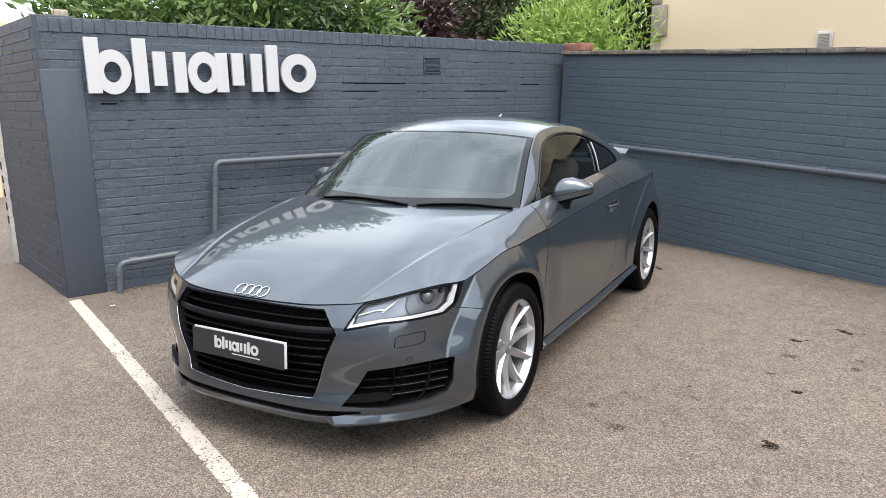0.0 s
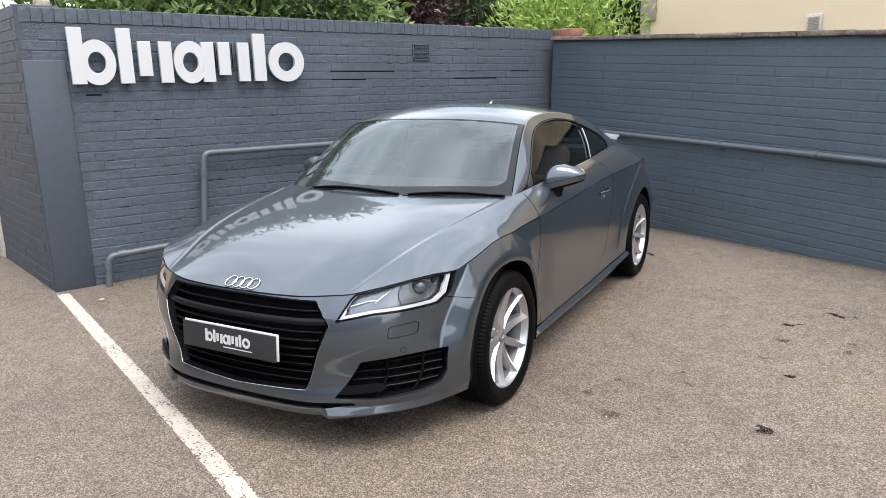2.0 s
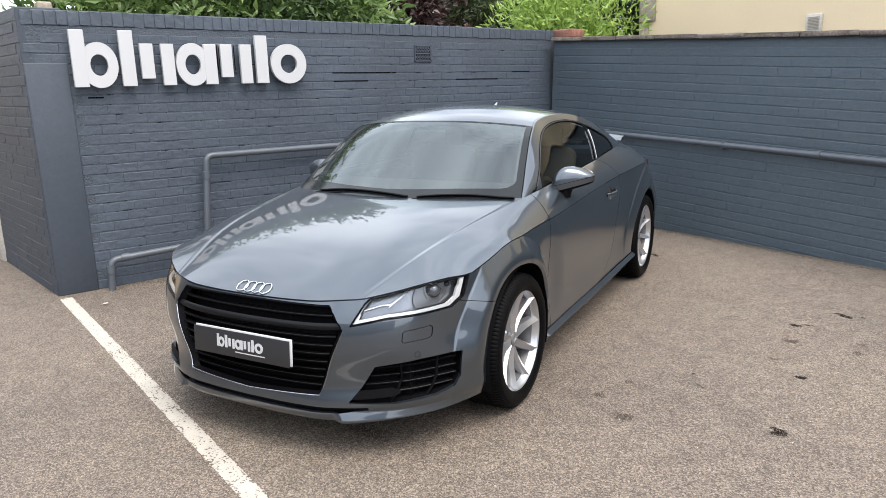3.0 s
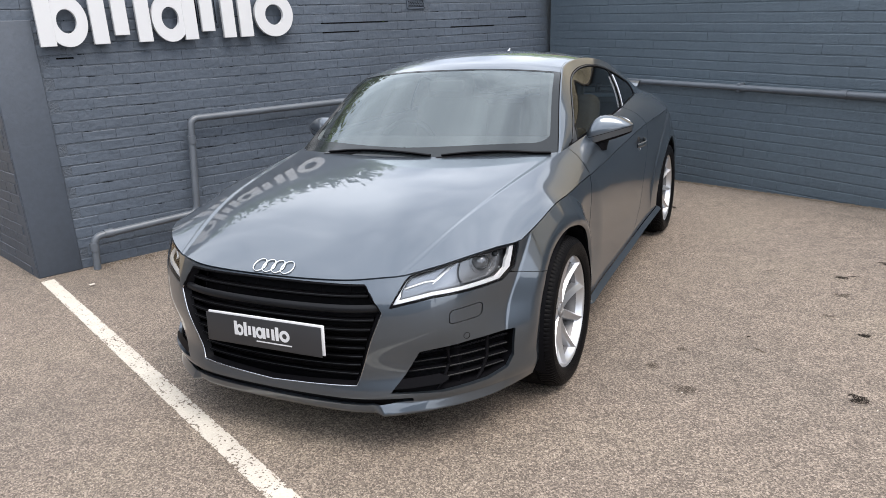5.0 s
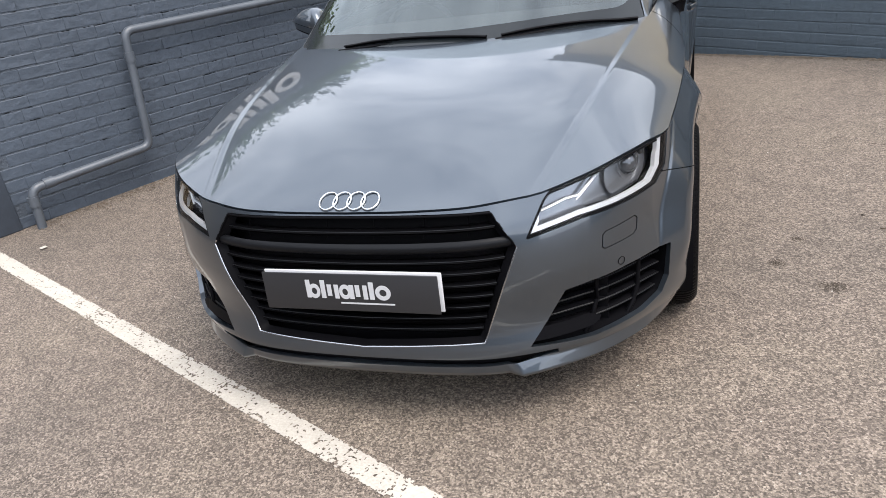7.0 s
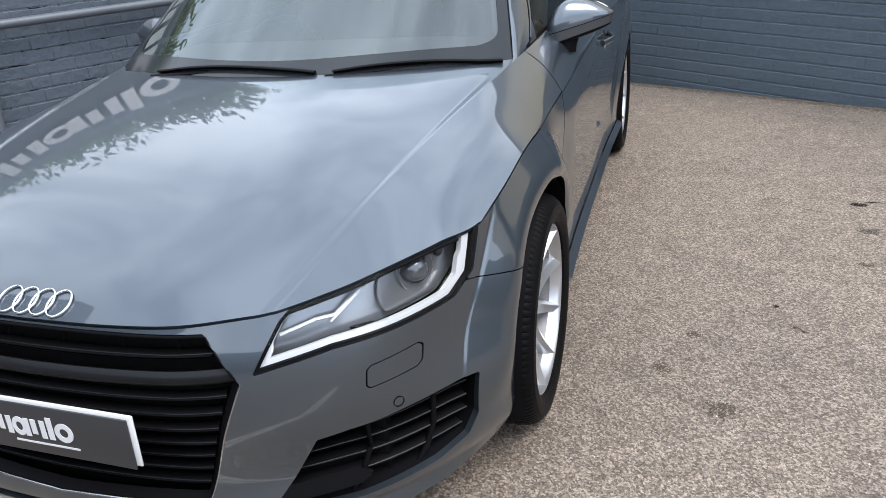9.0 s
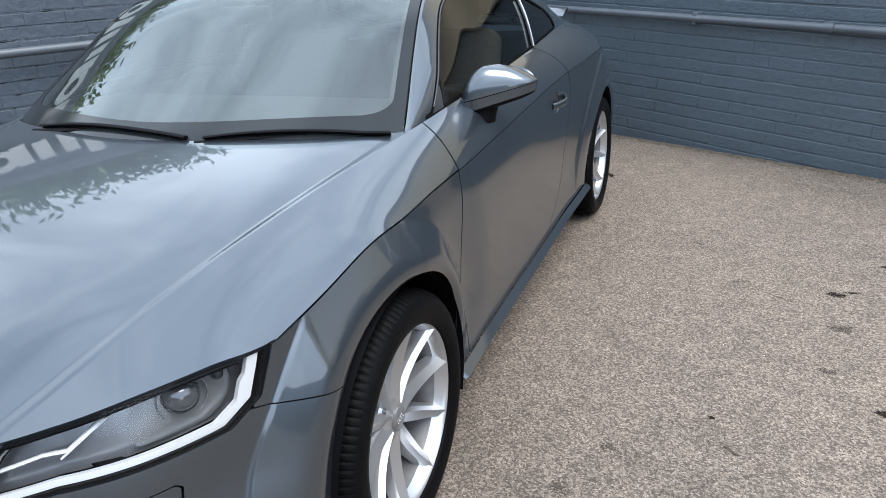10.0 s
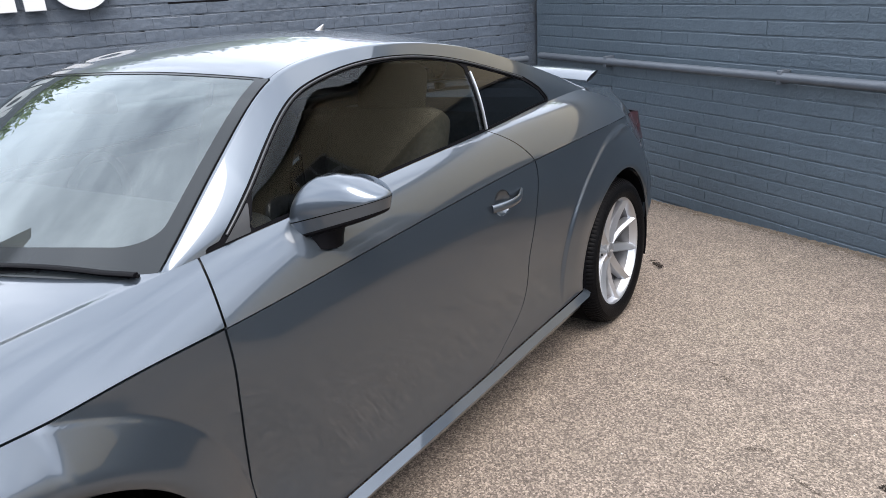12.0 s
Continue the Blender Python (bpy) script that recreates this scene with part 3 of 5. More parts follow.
# ventilators in the west wall
def air_brick():
    vent = new("air_brick")
    tagged(vent, "painted terracotta air brick with small holes", "air brick", kind="structure")
    part("vent_frame", merge(box(0.012, 0.205, 0.012, (0.004, 0, 0.072)), box(0.012, 0.205, 0.012, (0.004, 0, -0.072)), box(0.012, 0.012, 0.156, (0.004, 0.097, 0)), box(0.012, 0.012, 0.156, (0.004, -0.097, 0)), box(0.012, 0.19, 0.014, (0.004, 0, 0))), WALLPAINT, vent, smooth=False)
    part("vent_hole", box(0.004, 0.19, 0.14, (0.0025, 0, 0)), BLACK, vent, smooth=False)
    for row in (-1, 1):
        for k in range(9):
            for lean in (-35, 35):
                b = box(0.008, 0.005, 0.058)
                bmesh.ops.transform(b, matrix=Matrix.Translation((0.005, -0.08 + 0.02 * k, row * 0.036)) @ Euler((radians(lean), 0, 0)).to_matrix().to_4x4(), verts=b.verts)
                part("vent_bar", b, WALLPAINT, vent, smooth=False)
    return vent


air_brick().matrix_world = pose(X_WALL + 0.004, 2.158, 1.795)
louvre = new("slotted_vent")
tagged(louvre, "painted vent with upright slots behind the sign", "vent", kind="structure")
louvre.matrix_world = pose(X_WALL + 0.004, 0.12, 1.755)
part("vent_plate", box(0.006, 0.22, 0.23, (0.003, 0, 0), 0.002), WALLPAINT, louvre)
for k in range(11):
    part("slot", box(0.004, 0.008, 0.20, (0.0062, -0.09 + 0.018 * k, 0)), BLACK, louvre, smooth=False)


def west_skip(y, z):
    yy = y - 1.34
    if 2.05 < yy < 2.27 and 1.70 < z < 1.90:
        return True
    if 0.0 < yy < 0.24 and 1.62 < z < 1.89:
        return True
    return yy < -1.08 and z < 1.74


def north_skip(y, z):
    return False


def west_near(y, z):
    return -0.95 < y - 1.34 < 1.5 and z > 0.95


# open joints as thin black strips that paint the shade inside them
for y0, y1, z in ((1.13, 1.50, 1.566), (1.12, 1.82, 1.640), (2.56, 3.14, 1.568), (3.35, 3.62, 1.641), (-0.96, -0.85, 1.47)):
    part("open_joint", box(0.004, y1 - y0, 0.011, (X_WALL + 0.0012, (y0 + y1) / 2, z)), BLACK, west, smooth=False)

# crumbled joints under the paint: flat ragged patches, the holes' shade in their colour
pit_rng = random.Random(17)
pits = bmesh.new()
for k in range(330):
    c = pit_rng.randrange(3, 26)
    y0, ln = pit_rng.uniform(-0.95, 3.6), pit_rng.choice((0.012, 0.02, 0.03, 0.05, 0.09)) * pit_rng.uniform(0.7, 1.3)
    z0, n = c * COURSE + pit_rng.uniform(-0.002, 0.002), max(3, int(ln / 0.012))
    upper = [pits.verts.new((X_WALL + 0.0029, y0 + ln * i / n, z0 + pit_rng.uniform(0.0005, 0.0048) * math.sin(math.pi * (i + 0.15) / (n + 0.3)))) for i in range(n + 1)]
    under = [pits.verts.new((X_WALL + 0.0029, y0 + ln * i / n, z0 - pit_rng.uniform(0.0005, 0.0042) * math.sin(math.pi * (i + 0.15) / (n + 0.3)))) for i in range(n + 1)]
    for i in range(n):
        pits.faces.new((under[i], under[i + 1], upper[i + 1], upper[i]))
part("open_joint", pits, JOINT_HOLE_SHADE, west, "small crumbled joints, the shade in them painted as flat patches", smooth=False)

# ---- the firm's sign on the west wall ----
sign = new("wall_sign")
sign.matrix_world = pose(X_WALL + 0.05, -1.04, 1.545, 0, 0, 90)
tagged(sign, "raised white sign of plain bars and rings", "sign")
mark_shapes(0.408, 0.03, WHITE, sign, "sign")
for x, z in ((0.05, 0.1), (0.05, 0.34), (0.39, 0.1), (0.39, 0.34), (0.53, 0.2), (0.68, 0.2), (1.02, 0.2), (1.16, 0.2), (1.32, 0.2), (1.46, 0.3), (0.15, 0.03), (0.91, 0.03), (1.70, 0.03)):
    part("fixing", box(0.014, 0.056, 0.014, (x, 0.026, z)), WHITE, sign, smooth=False)


# ---- pipes ----
def pipe(name, points, radius, label, joints=()):
    ob = part(name, tube(bend(points, radius * 2.2), radius, 14), PIPE, None)
    tagged(ob, label, "pipe", kind="structure")
    for p, d in joints:
        c = Vector(p)
        dd = Vector(d).normalized() * 0.03
        part("collar", tube([c - dd, c + dd], radius * 1.22, 14), PIPE, ob)
    return ob


pipe("low_pipe", [(-2.59, -0.985, -0.02), (-2.59, -0.965, 0.238), (-2.60, -0.20, 0.262), (-2.61, -0.135, 0.975), (-2.62, 3.80, 0.955)], 0.026, "slate grey painted pipe running up and along the wall",
     [((-2.59, -0.975, 0.165), (0, 0.02, 1)), ((-2.592, -0.86, 0.243), (0, 1, 0.03)), ((-2.607, -0.15, 0.82), (0, 0, 1))])


def north_point(x, off, z):
    return tuple(north.matrix_world @ Vector((x, -off, z)))


pipe("wall_pipe", [north_point(0.12, 0.06, 0.982), north_point(1.1, 0.06, 0.990), north_point(N_LEN, 0.06, 1.05)], 0.026, "slate blue painted pipe fixed along the wall", [(north_point(3.16, 0.06, 1.009), (1, -0.06, -0.035))])
for x in (0.9, 2.3, 4.2):
    z = 0.981 + 0.0093 * x
    b = box(0.03, 0.08, 0.075, (x, -0.04, z), 0.004)
    part("pipe_clip", b, PIPE, north)

# ---- houses and plants behind the walls ----
house = new("rendered_house")
house.matrix_world = pose(-3.39, 6.5, 0, 0, 0, -3.4)
tagged(house, "cream rendered house with grey stone quoins", "house")
part("wall", box(13, 6, 5.2, (6.5, 3.0, 2.6)), CREAM, house, smooth=False)
for k in range(11):
    w = 0.26 if k % 2 else 0.15
    z = 0.06 + k * 0.44
    part("quoin", box(w, 0.05, 0.425, (w / 2 - 0.012, -0.018, z + 0.21), 0.012), OLD_STONE, house)
part("gutter", box(13.3, 0.14, 0.12, (6.5, -0.1, 5.15), 0.02), OLD_STONE, house)
roof = bmesh.new()
vs = [roof.verts.new(p) for p in ((-0.3, -0.35, 5.2), (13.3, -0.35, 5.2), (13.3, 3, 6.7), (-0.3, 3, 6.7), (-0.3, 6.3, 5.2), (13.3, 6.3, 5.2))]
roof.faces.new((vs[0], vs[1], vs[2], vs[3]))
roof.faces.new((vs[3], vs[2], vs[5], vs[4]))
part("roof", roof, SLATE, house)
wall_vent = part("wall_vent", box(0.18, 0.03, 0.20, (2.51, -0.015, 2.05), 0.006), POST, house, "pale louvred wall vent")
for k in range(9):
    part("louvre", box(0.13, 0.01, 0.006, (2.51, -0.033, 1.986 + 0.016 * k)), OLD_STONE, wall_vent, smooth=False)
for x, z in ((5.6, 2.2), (9.2, 2.2)):
    win = part("window", box(1.2, 0.06, 1.4, (x, -0.02, z + 0.7), 0.01), WHITE, house, "white framed sash window")
    for px in (-0.29, 0.29):
        for pz in (0.36, 1.04):
            part("pane", box(0.5, 0.02, 0.58, (x + px, -0.045, z + pz)), DARK_GLASS_SOLID, win, smooth=False)

tagged(part("yellow_building", box(3.0, 6.0, 2.7, (-11.5, -3.2, 1.35)), CREAM, smooth=False), "distant cream building beyond the yard", "building")
# unseen block added to the south; it darkens what the bumper mirrors
tagged(part("street_building", box(46, 5, 4.2, (3, -16, 2.1)), BLOCKER_GREY, smooth=False), "added unseen block that darkens the bumper's reflections", "building", kind="structure")
# unseen wall added to the south-west to block sky light from the ground
tagged(part("wall_south_west", box(0.3, 10.6, 5.6, (-3.6, -8.2, 2.8)), BLOCKER_GREY, smooth=False), "added unseen wall that shades the ground on the left", "wall", kind="structure")
# unseen wall added to the east; the car's side reflects it darker
tagged(part("wall_east", box(0.3, 18, 2.2, (8.6, 7.5, 1.1)), BLOCKER_GREY, smooth=False), "added unseen wall that darkens the door's reflections", "wall", kind="structure")
post = new("striped_post")
post.matrix_world = pose(-4.32, -1.50, 0, 0, 0, 5)
tagged(post, "pale post with black and white warning tape", "post")
part("post_body", box(0.16, 0.14, 1.78, (-0.08, 0.05, 0.89), 0.015), POST, post)
for k in range(11):
    b = box(0.05, 0.004, 0.07, (-0.05 - 0.03 * (k % 1), -0.0215, 0.42 + 0.125 * k))
    part("black_square", b, BLACK, post, smooth=False)


def leaf_cloud(name, count, place, size, mat, label, category, seed, droop=0.3, ratio=0.34):
    """A shrub's crown: many folded leaves round a set of twigs."""
    r = random.Random(seed)
    verts, faces = [], []
    for _ in range(count):
        c, out = place(r)
        d = (Vector(out) + Vector((r.gauss(0, 0.6), r.gauss(0, 0.6), r.gauss(0.15, 0.6)))).normalized()
        d.z -= droop * r.random()
        d.normalize()
        side = d.cross(Vector((r.gauss(0, 1), r.gauss(0, 1), r.gauss(0, 1)))).normalized()
        upv = side.cross(d)
        l = size * r.uniform(0.6, 1.25)
        w = l * ratio * 0.5
        k = len(verts)
        c = Vector(c)
        verts += [c, c + d * l * 0.45 + side * w + upv * w * 0.35, c + d * l - upv * l * 0.08, c + d * l * 0.45 - side * w + upv * w * 0.35, c + d * l * 0.5]
        faces += [(k, k + 1, k + 2, k + 4), (k, k + 4, k + 2, k + 3)]
    me = bpy.data.meshes.new(name)
    me.from_pydata([tuple(v) for v in verts], [], faces)
    return part(name, me, mat)


def blob_place(cx, cy, cz, rx, ry, rz, lumps, seed):
    """Leaves on the outside of a heap of lumps, denser at their skins."""
    q = random.Random(seed)
    heap = [(cx + q.uniform(-rx, rx), cy + q.uniform(-ry, ry), cz + q.uniform(-rz, rz), q.uniform(0.25, 0.5)) for _ in range(lumps)]

    def place(r):
        x, y, z, s = r.choice(heap)
        d = Vector((r.gauss(0, 1), r.gauss(0, 1), r.gauss(0, 1))).normalized()
        p = Vector((x, y, z)) + d * s * r.uniform(0.55, 1.05) ** 0.6
        return p, d
    return place


def shrub(name, label, category, cx, cy, base, rx, ry, rz, cz, lumps, count, size, mat, seed, ratio=0.34, droop=0.3):
    thing = new(name)
    tagged(thing, label, category)
    thing.location = (cx, cy, 0)
    q = random.Random(seed)
    for k in range(5):
        top = (q.uniform(-rx, rx) * 0.7, q.uniform(-ry, ry) * 0.7, cz + rz * 0.4)
        foot = (q.uniform(-0.2, 0.2), q.uniform(-ry, ry) * 0.6, base)
        mid_p = tuple((a + b) / 2 + q.uniform(-0.1, 0.1) for a, b in zip(foot, top))
        pts = bend([foot, mid_p, top], 0.15, 4)
        limb = tube(pts, 0.03, 8)
        n = len(pts)
        limb.verts.ensure_lookup_table()
        for i, p in enumerate(pts):
            f = 1 - 0.75 * i / (n - 1)
            for v in limb.verts[i * 8:(i + 1) * 8]:
                v.co = p + (v.co - p) * f
        part("trunk" if k == 0 else "limb", limb, BARK, thing)
    crown = leaf_cloud("crown", count, blob_place(0, 0, cz, rx, ry, rz, lumps, seed), size, mat, label, category, seed + 1, droop, ratio)
    crown.parent = thing
    crown["kind"] = "stuff"
    return thing


for k, (cy, h) in enumerate(((-0.50, 2.0), (0.35, 2.1), (1.0, 2.12), (1.6, 2.1))):
    shrub("laurel_bush", "large-leaved green laurel bush behind the wall", "shrub", -3.55, cy, 0, 0.30, 0.50, 0.32, h, 60, 4600, 0.13, LAUREL if k != 2 else LAUREL_DARK, 20 + k)
shrub("copper_tree", "dark purple-leaved tree behind the hedge", "tree", -6.75, 4.85, 0, 0.7, 0.55, 0.75, 2.55, 70, 8000, 0.11, COPPER, 40, 0.6)
for k, (x, y) in enumerate(((-7.5, 6.4), (-6.3, 6.5), (-5.2, 7.3), (-4.3, 8.2))):
    shrub("conifer", "dull green feathery conifer behind the wall", "tree", x, y, 0, 0.75, 0.7, 0.9, 2.45, 90, 11000, 0.14, CONIFER, 50 + k, 0.26, 0.7)
shrub("laurel_bush", "bright yellow-green shrub rising over the wall corner", "shrub", -3.42, 4.95, 0, 0.66, 0.40, 0.42, 2.05, 90, 9000, 0.115, LAUREL_BRIGHT, 60, 0.24, -0.5)

# ---- litter and weeds along the wall feet ----
q = random.Random(8)
verts, faces = [], []
for _ in range(4200):
    if q.random() < 0.75:
        p = north.matrix_world @ Vector((q.uniform(0.2, 6), -abs(q.gauss(0, 0.028)) - 0.004, 0.004))
    else:
        p = Vector((X_WALL + 0.02 + abs(q.gauss(0, 0.09)), q.uniform(-1.0, 3.6), 0.004))
    s = q.uniform(0.003, 0.012)
    k = len(verts)
    a = q.uniform(0, 6.28)
    for j in range(5):
        verts.append((p.x + s * math.cos(a + j * 1.257) * q.uniform(0.6, 1.2), p.y + s * math.sin(a + j * 1.257) * q.uniform(0.6, 1.2), 0.002))
    verts.append((p.x, p.y, 0.002 + s * q.uniform(0.3, 0.8)))
    faces += [(k + j, k + (j + 1) % 5, k + 5) for j in range(5)]
me = bpy.data.meshes.new("grit")
me.from_pydata(verts, [], faces)
tagged(part("grit", me, GRIT, smooth=False), "brown grit and crumbs along the wall foot", "grit", kind="stuff")
verts, faces = [], []
for _ in range(170):
    c = north.matrix_world @ Vector((q.choice((1.9, 2.9, 3.5, 3.6, 4.1, 4.7, 5.2)) + q.gauss(0, 0.07), -0.012, 0))
    for _ in range(9):
        a, l = q.uniform(0, 6.28), q.uniform(0.015, 0.075)
        tip = Vector((math.cos(a) * l * 0.6, -abs(math.sin(a)) * l * 0.6, l))
        k = len(verts)
        sd = Vector((math.sin(a), math.cos(a), 0)) * 0.0025
        verts += [tuple(c - sd), tuple(c + sd), tuple(c + tip)]
        faces.append((k, k + 1, k + 2))
me = bpy.data.meshes.new("weeds")
me.from_pydata(verts, [], faces)
tagged(part("weeds", me, DRY_WEED), "small dry weeds at the foot of the wall", "weeds", kind="stuff")


def dirt_keep(x, y):
    reach = 0.028 + 0.030 * noise.noise((x * 3.0, 1.7, 0)) + 0.018 * noise.noise((x * 17, 0.3, 5))
    return y < reach and noise.noise((x * 90, y * 90, 2)) < 0.42 - 7 * max(0, y - reach * 0.5)


dirt = ragged("dirt_strip", 760, 12, 0.008, dirt_keep, 0.0028, GRIT)
dirt.matrix_world = north.matrix_world @ Matrix.Translation((0.1, -0.002, 0)) @ Matrix.Diagonal((1, -1, 1, 1))
dirt.matrix_world = Matrix.Translation((0, 0, -dirt.matrix_world.translation.z)) @ dirt.matrix_world
tagged(dirt, "brown dirt gathered along the wall foot", "dirt", kind="structure")
leafy = bmesh.new()
bmesh.ops.create_grid(leafy, x_segments=2, y_segments=2, size=0.017)
for v in leafy.verts:
    v.co.z = 0.006 + 5 * v.co.x ** 2
lf = tagged(part("dead_leaf", leafy, LINE_PAINT), "small pale dead leaf on the asphalt", "leaf")
lf.location = (-2.216, -1.117, 0.002)


chip_rng = random.Random(23)
verts, faces = [], []
for _ in range(420):
    px, py = chip_rng.uniform(-2.4, 3.2), chip_rng.uniform(-2.6, 3.6)
    s = chip_rng.uniform(0.0014, 0.0036)
    k, a = len(verts), chip_rng.uniform(0, 6.28)
    for j in range(4):
        verts.append((px + s * math.cos(a + j * 1.571) * chip_rng.uniform(0.6, 1.3), py + s * math.sin(a + j * 1.571) * chip_rng.uniform(0.6, 1.3), 0.0015))
    verts.append((px, py, 0.0015 + s * 0.8))
    faces += [(k + j, k + (j + 1) % 4, k + 4) for j in range(4)]
me = bpy.data.meshes.new("pale_chips")
me.from_pydata(verts, [], faces)
tagged(part("pale_chips", me, POST, smooth=False), "tiny pale stone chips strewn over the asphalt", "gravel", kind="stuff")
twig = part("twig", tube([(-0.026, 0, 0.004), (-0.006, 0.003, 0.006), (0.012, -0.002, 0.005), (0.027, 0.002, 0.004)], 0.0022, 6), BARK)
tagged(twig, "short dark twig lying on the asphalt", "twig")
twig.matrix_world = pose(1.398, 0.818, 0, 0, 0, -12)


# ---- the car: lines of the body, x half width, y to the tail from the front axle, z up ----
HUB_Z, R_TYRE, R_ARCH, WHEELBASE = 0.318, 0.322, 0.355, 2.505
CAR = pose(0.1588 - 0.0204, -0.3386 - 0.0092, 0, 0, 0, 24.4) @ Matrix.Diagonal((1.026, 1, 1, 1))
E_line = fair([(-0.95, 0.80, 0.66), (-0.7, 0.80, 0.70), (-0.38, 0.802, 0.732), (-0.2, 0.823, 0.767), (-0.09, 0.833, 0.794), (0, 0.838, 0.802), (0.08, 0.840, 0.799), (0.25, 0.840, 0.808), (0.48, 0.841, 0.812), (1.0, 0.843, 0.838), (1.81, 0.848, 0.873), (2.2, 0.872, 0.890), (2.5, 0.862, 0.889), (2.8, 0.80, 0.870), (3.04, 0.71, 0.850), (3.18, 0.57, 0.845), (3.3, 0.45, 0.845)], 0.045)
B_line = fair([(-0.95, 0.44, 0.60), (-0.7, 0.511, 0.691), (-0.4, 0.588, 0.793), (0, 0.653, 0.867), (0.44, 0.710, 0.918), (0.67, 0.738, 0.942), (1.2, 0.737, 0.965), (1.72, 0.718, 0.983), (2.22, 0.69, 1.006), (2.6, 0.66, 1.005), (3.0, 0.60, 0.965), (3.3, 0.58, 0.93)], 0.08)
C_line = fair([(-0.95, 0.58), (-0.83, 0.655), (-0.8, 0.675), (-0.7, 0.725), (-0.5, 0.80), (-0.2, 0.868), (0.1, 0.912), (0.3, 0.933), (0.7, 0.955)], 0.06)
R_line = fair([(0.1, 0.76, 0.69), (0.44, 0.708, 0.915), (0.67, 0.645, 1.085), (0.923, 0.584, 1.250), (1.1, 0.556, 1.283), (1.35, 0.565, 1.298), (1.75, 0.592, 1.262), (2.15, 0.61, 1.170), (2.5, 0.605, 1.075), (2.9, 0.57, 0.972), (3.15, 0.55, 0.93)], 0.055)
T_line = fair([(0.1, 0.85), (0.25, 0.945), (0.5, 1.105), (0.8, 1.290), (1.0, 1.338), (1.2, 1.356), (1.4, 1.357), (1.7, 1.334), (2.0, 1.280), (2.5, 1.155), (2.9, 1.02), (3.15, 0.955)], 0.06)


FOLD_WIDE = 0.030


def hood_z(x, y):
    """Height of the bonnet and wings."""
    e, b, c = E_line(y), B_line(y), C_line(y)
    x = np.abs(x)
    fold = -0.007 * smooth(-0.82, -0.6, y) * (1 - smooth(0.1, 0.5, y))
    foot = b[..., 1] + fold
    u = np.clip(x / b[..., 0], 0, 1)
    inner = c + (foot - c) * u ** 3.5 - fold * smooth(FOLD_WIDE, 0.0, b[..., 0] - x)
    w = np.clip((x - b[..., 0]) / (e[..., 0] - b[..., 0]), 0, 1.3)
    outer = b[..., 1] + (e[..., 1] - b[..., 1]) * (0.45 * w + 0.55 * w ** 2.6)
    return np.where(x < b[..., 0], inner, outer)


OUT = fair([(0.0, 0.0, -0.868), (0.06, 0.2, -0.862), (0.11, 0.36, -0.842), (0.145, 0.46, -0.805), (0.18, 0.56, -0.752), (0.215, 0.65, -0.686), (0.25, 0.73, -0.592), (0.285, 0.793, -0.49), (0.32, 0.842, -0.375),
             (0.36, 0.871, -0.24), (0.40, 0.884, -0.1), (0.44, 0.884, 0.08), (0.51, 0.868, 0.4), (0.58, 0.858, 0.8), (0.66, 0.858, 1.3), (0.74, 0.863, 1.8), (0.81, 0.885, 2.2), (0.86, 0.892, 2.5), (0.90, 0.872, 2.8), (0.94, 0.80, 3.06), (0.97, 0.58, 3.21), (1.0, 0.0, 3.28)], 0.012, 400)
LOW = curve([(0, 0.176), (0.13, 0.181), (0.25, 0.190), (0.36, 0.19), (0.5, 0.163), (0.75, 0.168), (0.9, 0.24), (1.0, 0.25)])


def sill(upper):
    """Profile with a sharp-edged sill below a smooth door."""
    foot, side = kinked([(0, -0.036), (0.06, -0.016), (0.092, 0.014), (0.121, -0.016), (0.135, -0.016)]), curve(upper)
    return lambda t: np.where(t < 0.135, foot(t), side(t))


# how far the skin stands out from the outline, by place round the car and by height from 0 below to 1 at the crease
PROFILE = [(0.0, curve([(0, -0.03), (0.1, 0.0), (0.3, -0.01), (0.6, 0.0), (0.85, -0.02), (1, -0.055)])),
           (0.20, curve([(0, -0.03), (0.1, 0.0), (0.3, -0.015), (0.6, 0.0), (0.85, -0.02), (1, -0.05)])),
           (0.275, curve([(0, -0.03), (0.1, 0.0), (0.25, 0.014), (0.45, 0.022), (0.62, 0.005), (0.8, -0.004), (0.9, -0.018), (1, -0.035)])),
           (0.34, curve([(0, -0.02), (0.10, 0.012), (0.25, 0.016), (0.5, 0.005), (0.7, -0.006), (0.88, -0.020), (1, -0.032)])),
           (0.5, sill([(0.135, -0.016), (0.35, -0.019), (0.55, -0.011), (0.75, -0.003), (0.88, -0.002), (1, -0.012)])),
           (0.805, sill([(0.135, -0.016), (0.35, -0.018), (0.55, -0.008), (0.75, -0.001), (0.88, -0.001), (1, -0.012)])),
           (0.9, curve([(0, -0.05), (0.15, -0.01), (0.4, 0.0), (0.7, 0.0), (1, -0.015)])),
           (1.0, curve([(0, -0.06), (0.2, 0.0), (0.6, 0.0), (1, -0.05)]))]


def stand_out(s, t):
    keys = [k for k, _ in PROFILE]
    out = np.zeros(np.broadcast(s, t).shape)
    vals = [f(t) for _, f in PROFILE]
    for i in range(len(keys) - 1):
        q = np.clip((s - keys[i]) / (keys[i + 1] - keys[i]), 0, 1)
        on = (s >= keys[i]) & (s <= keys[i + 1])
        out = np.where(on, vals[i] * (1 - q) + vals[i + 1] * q, out)
    return out


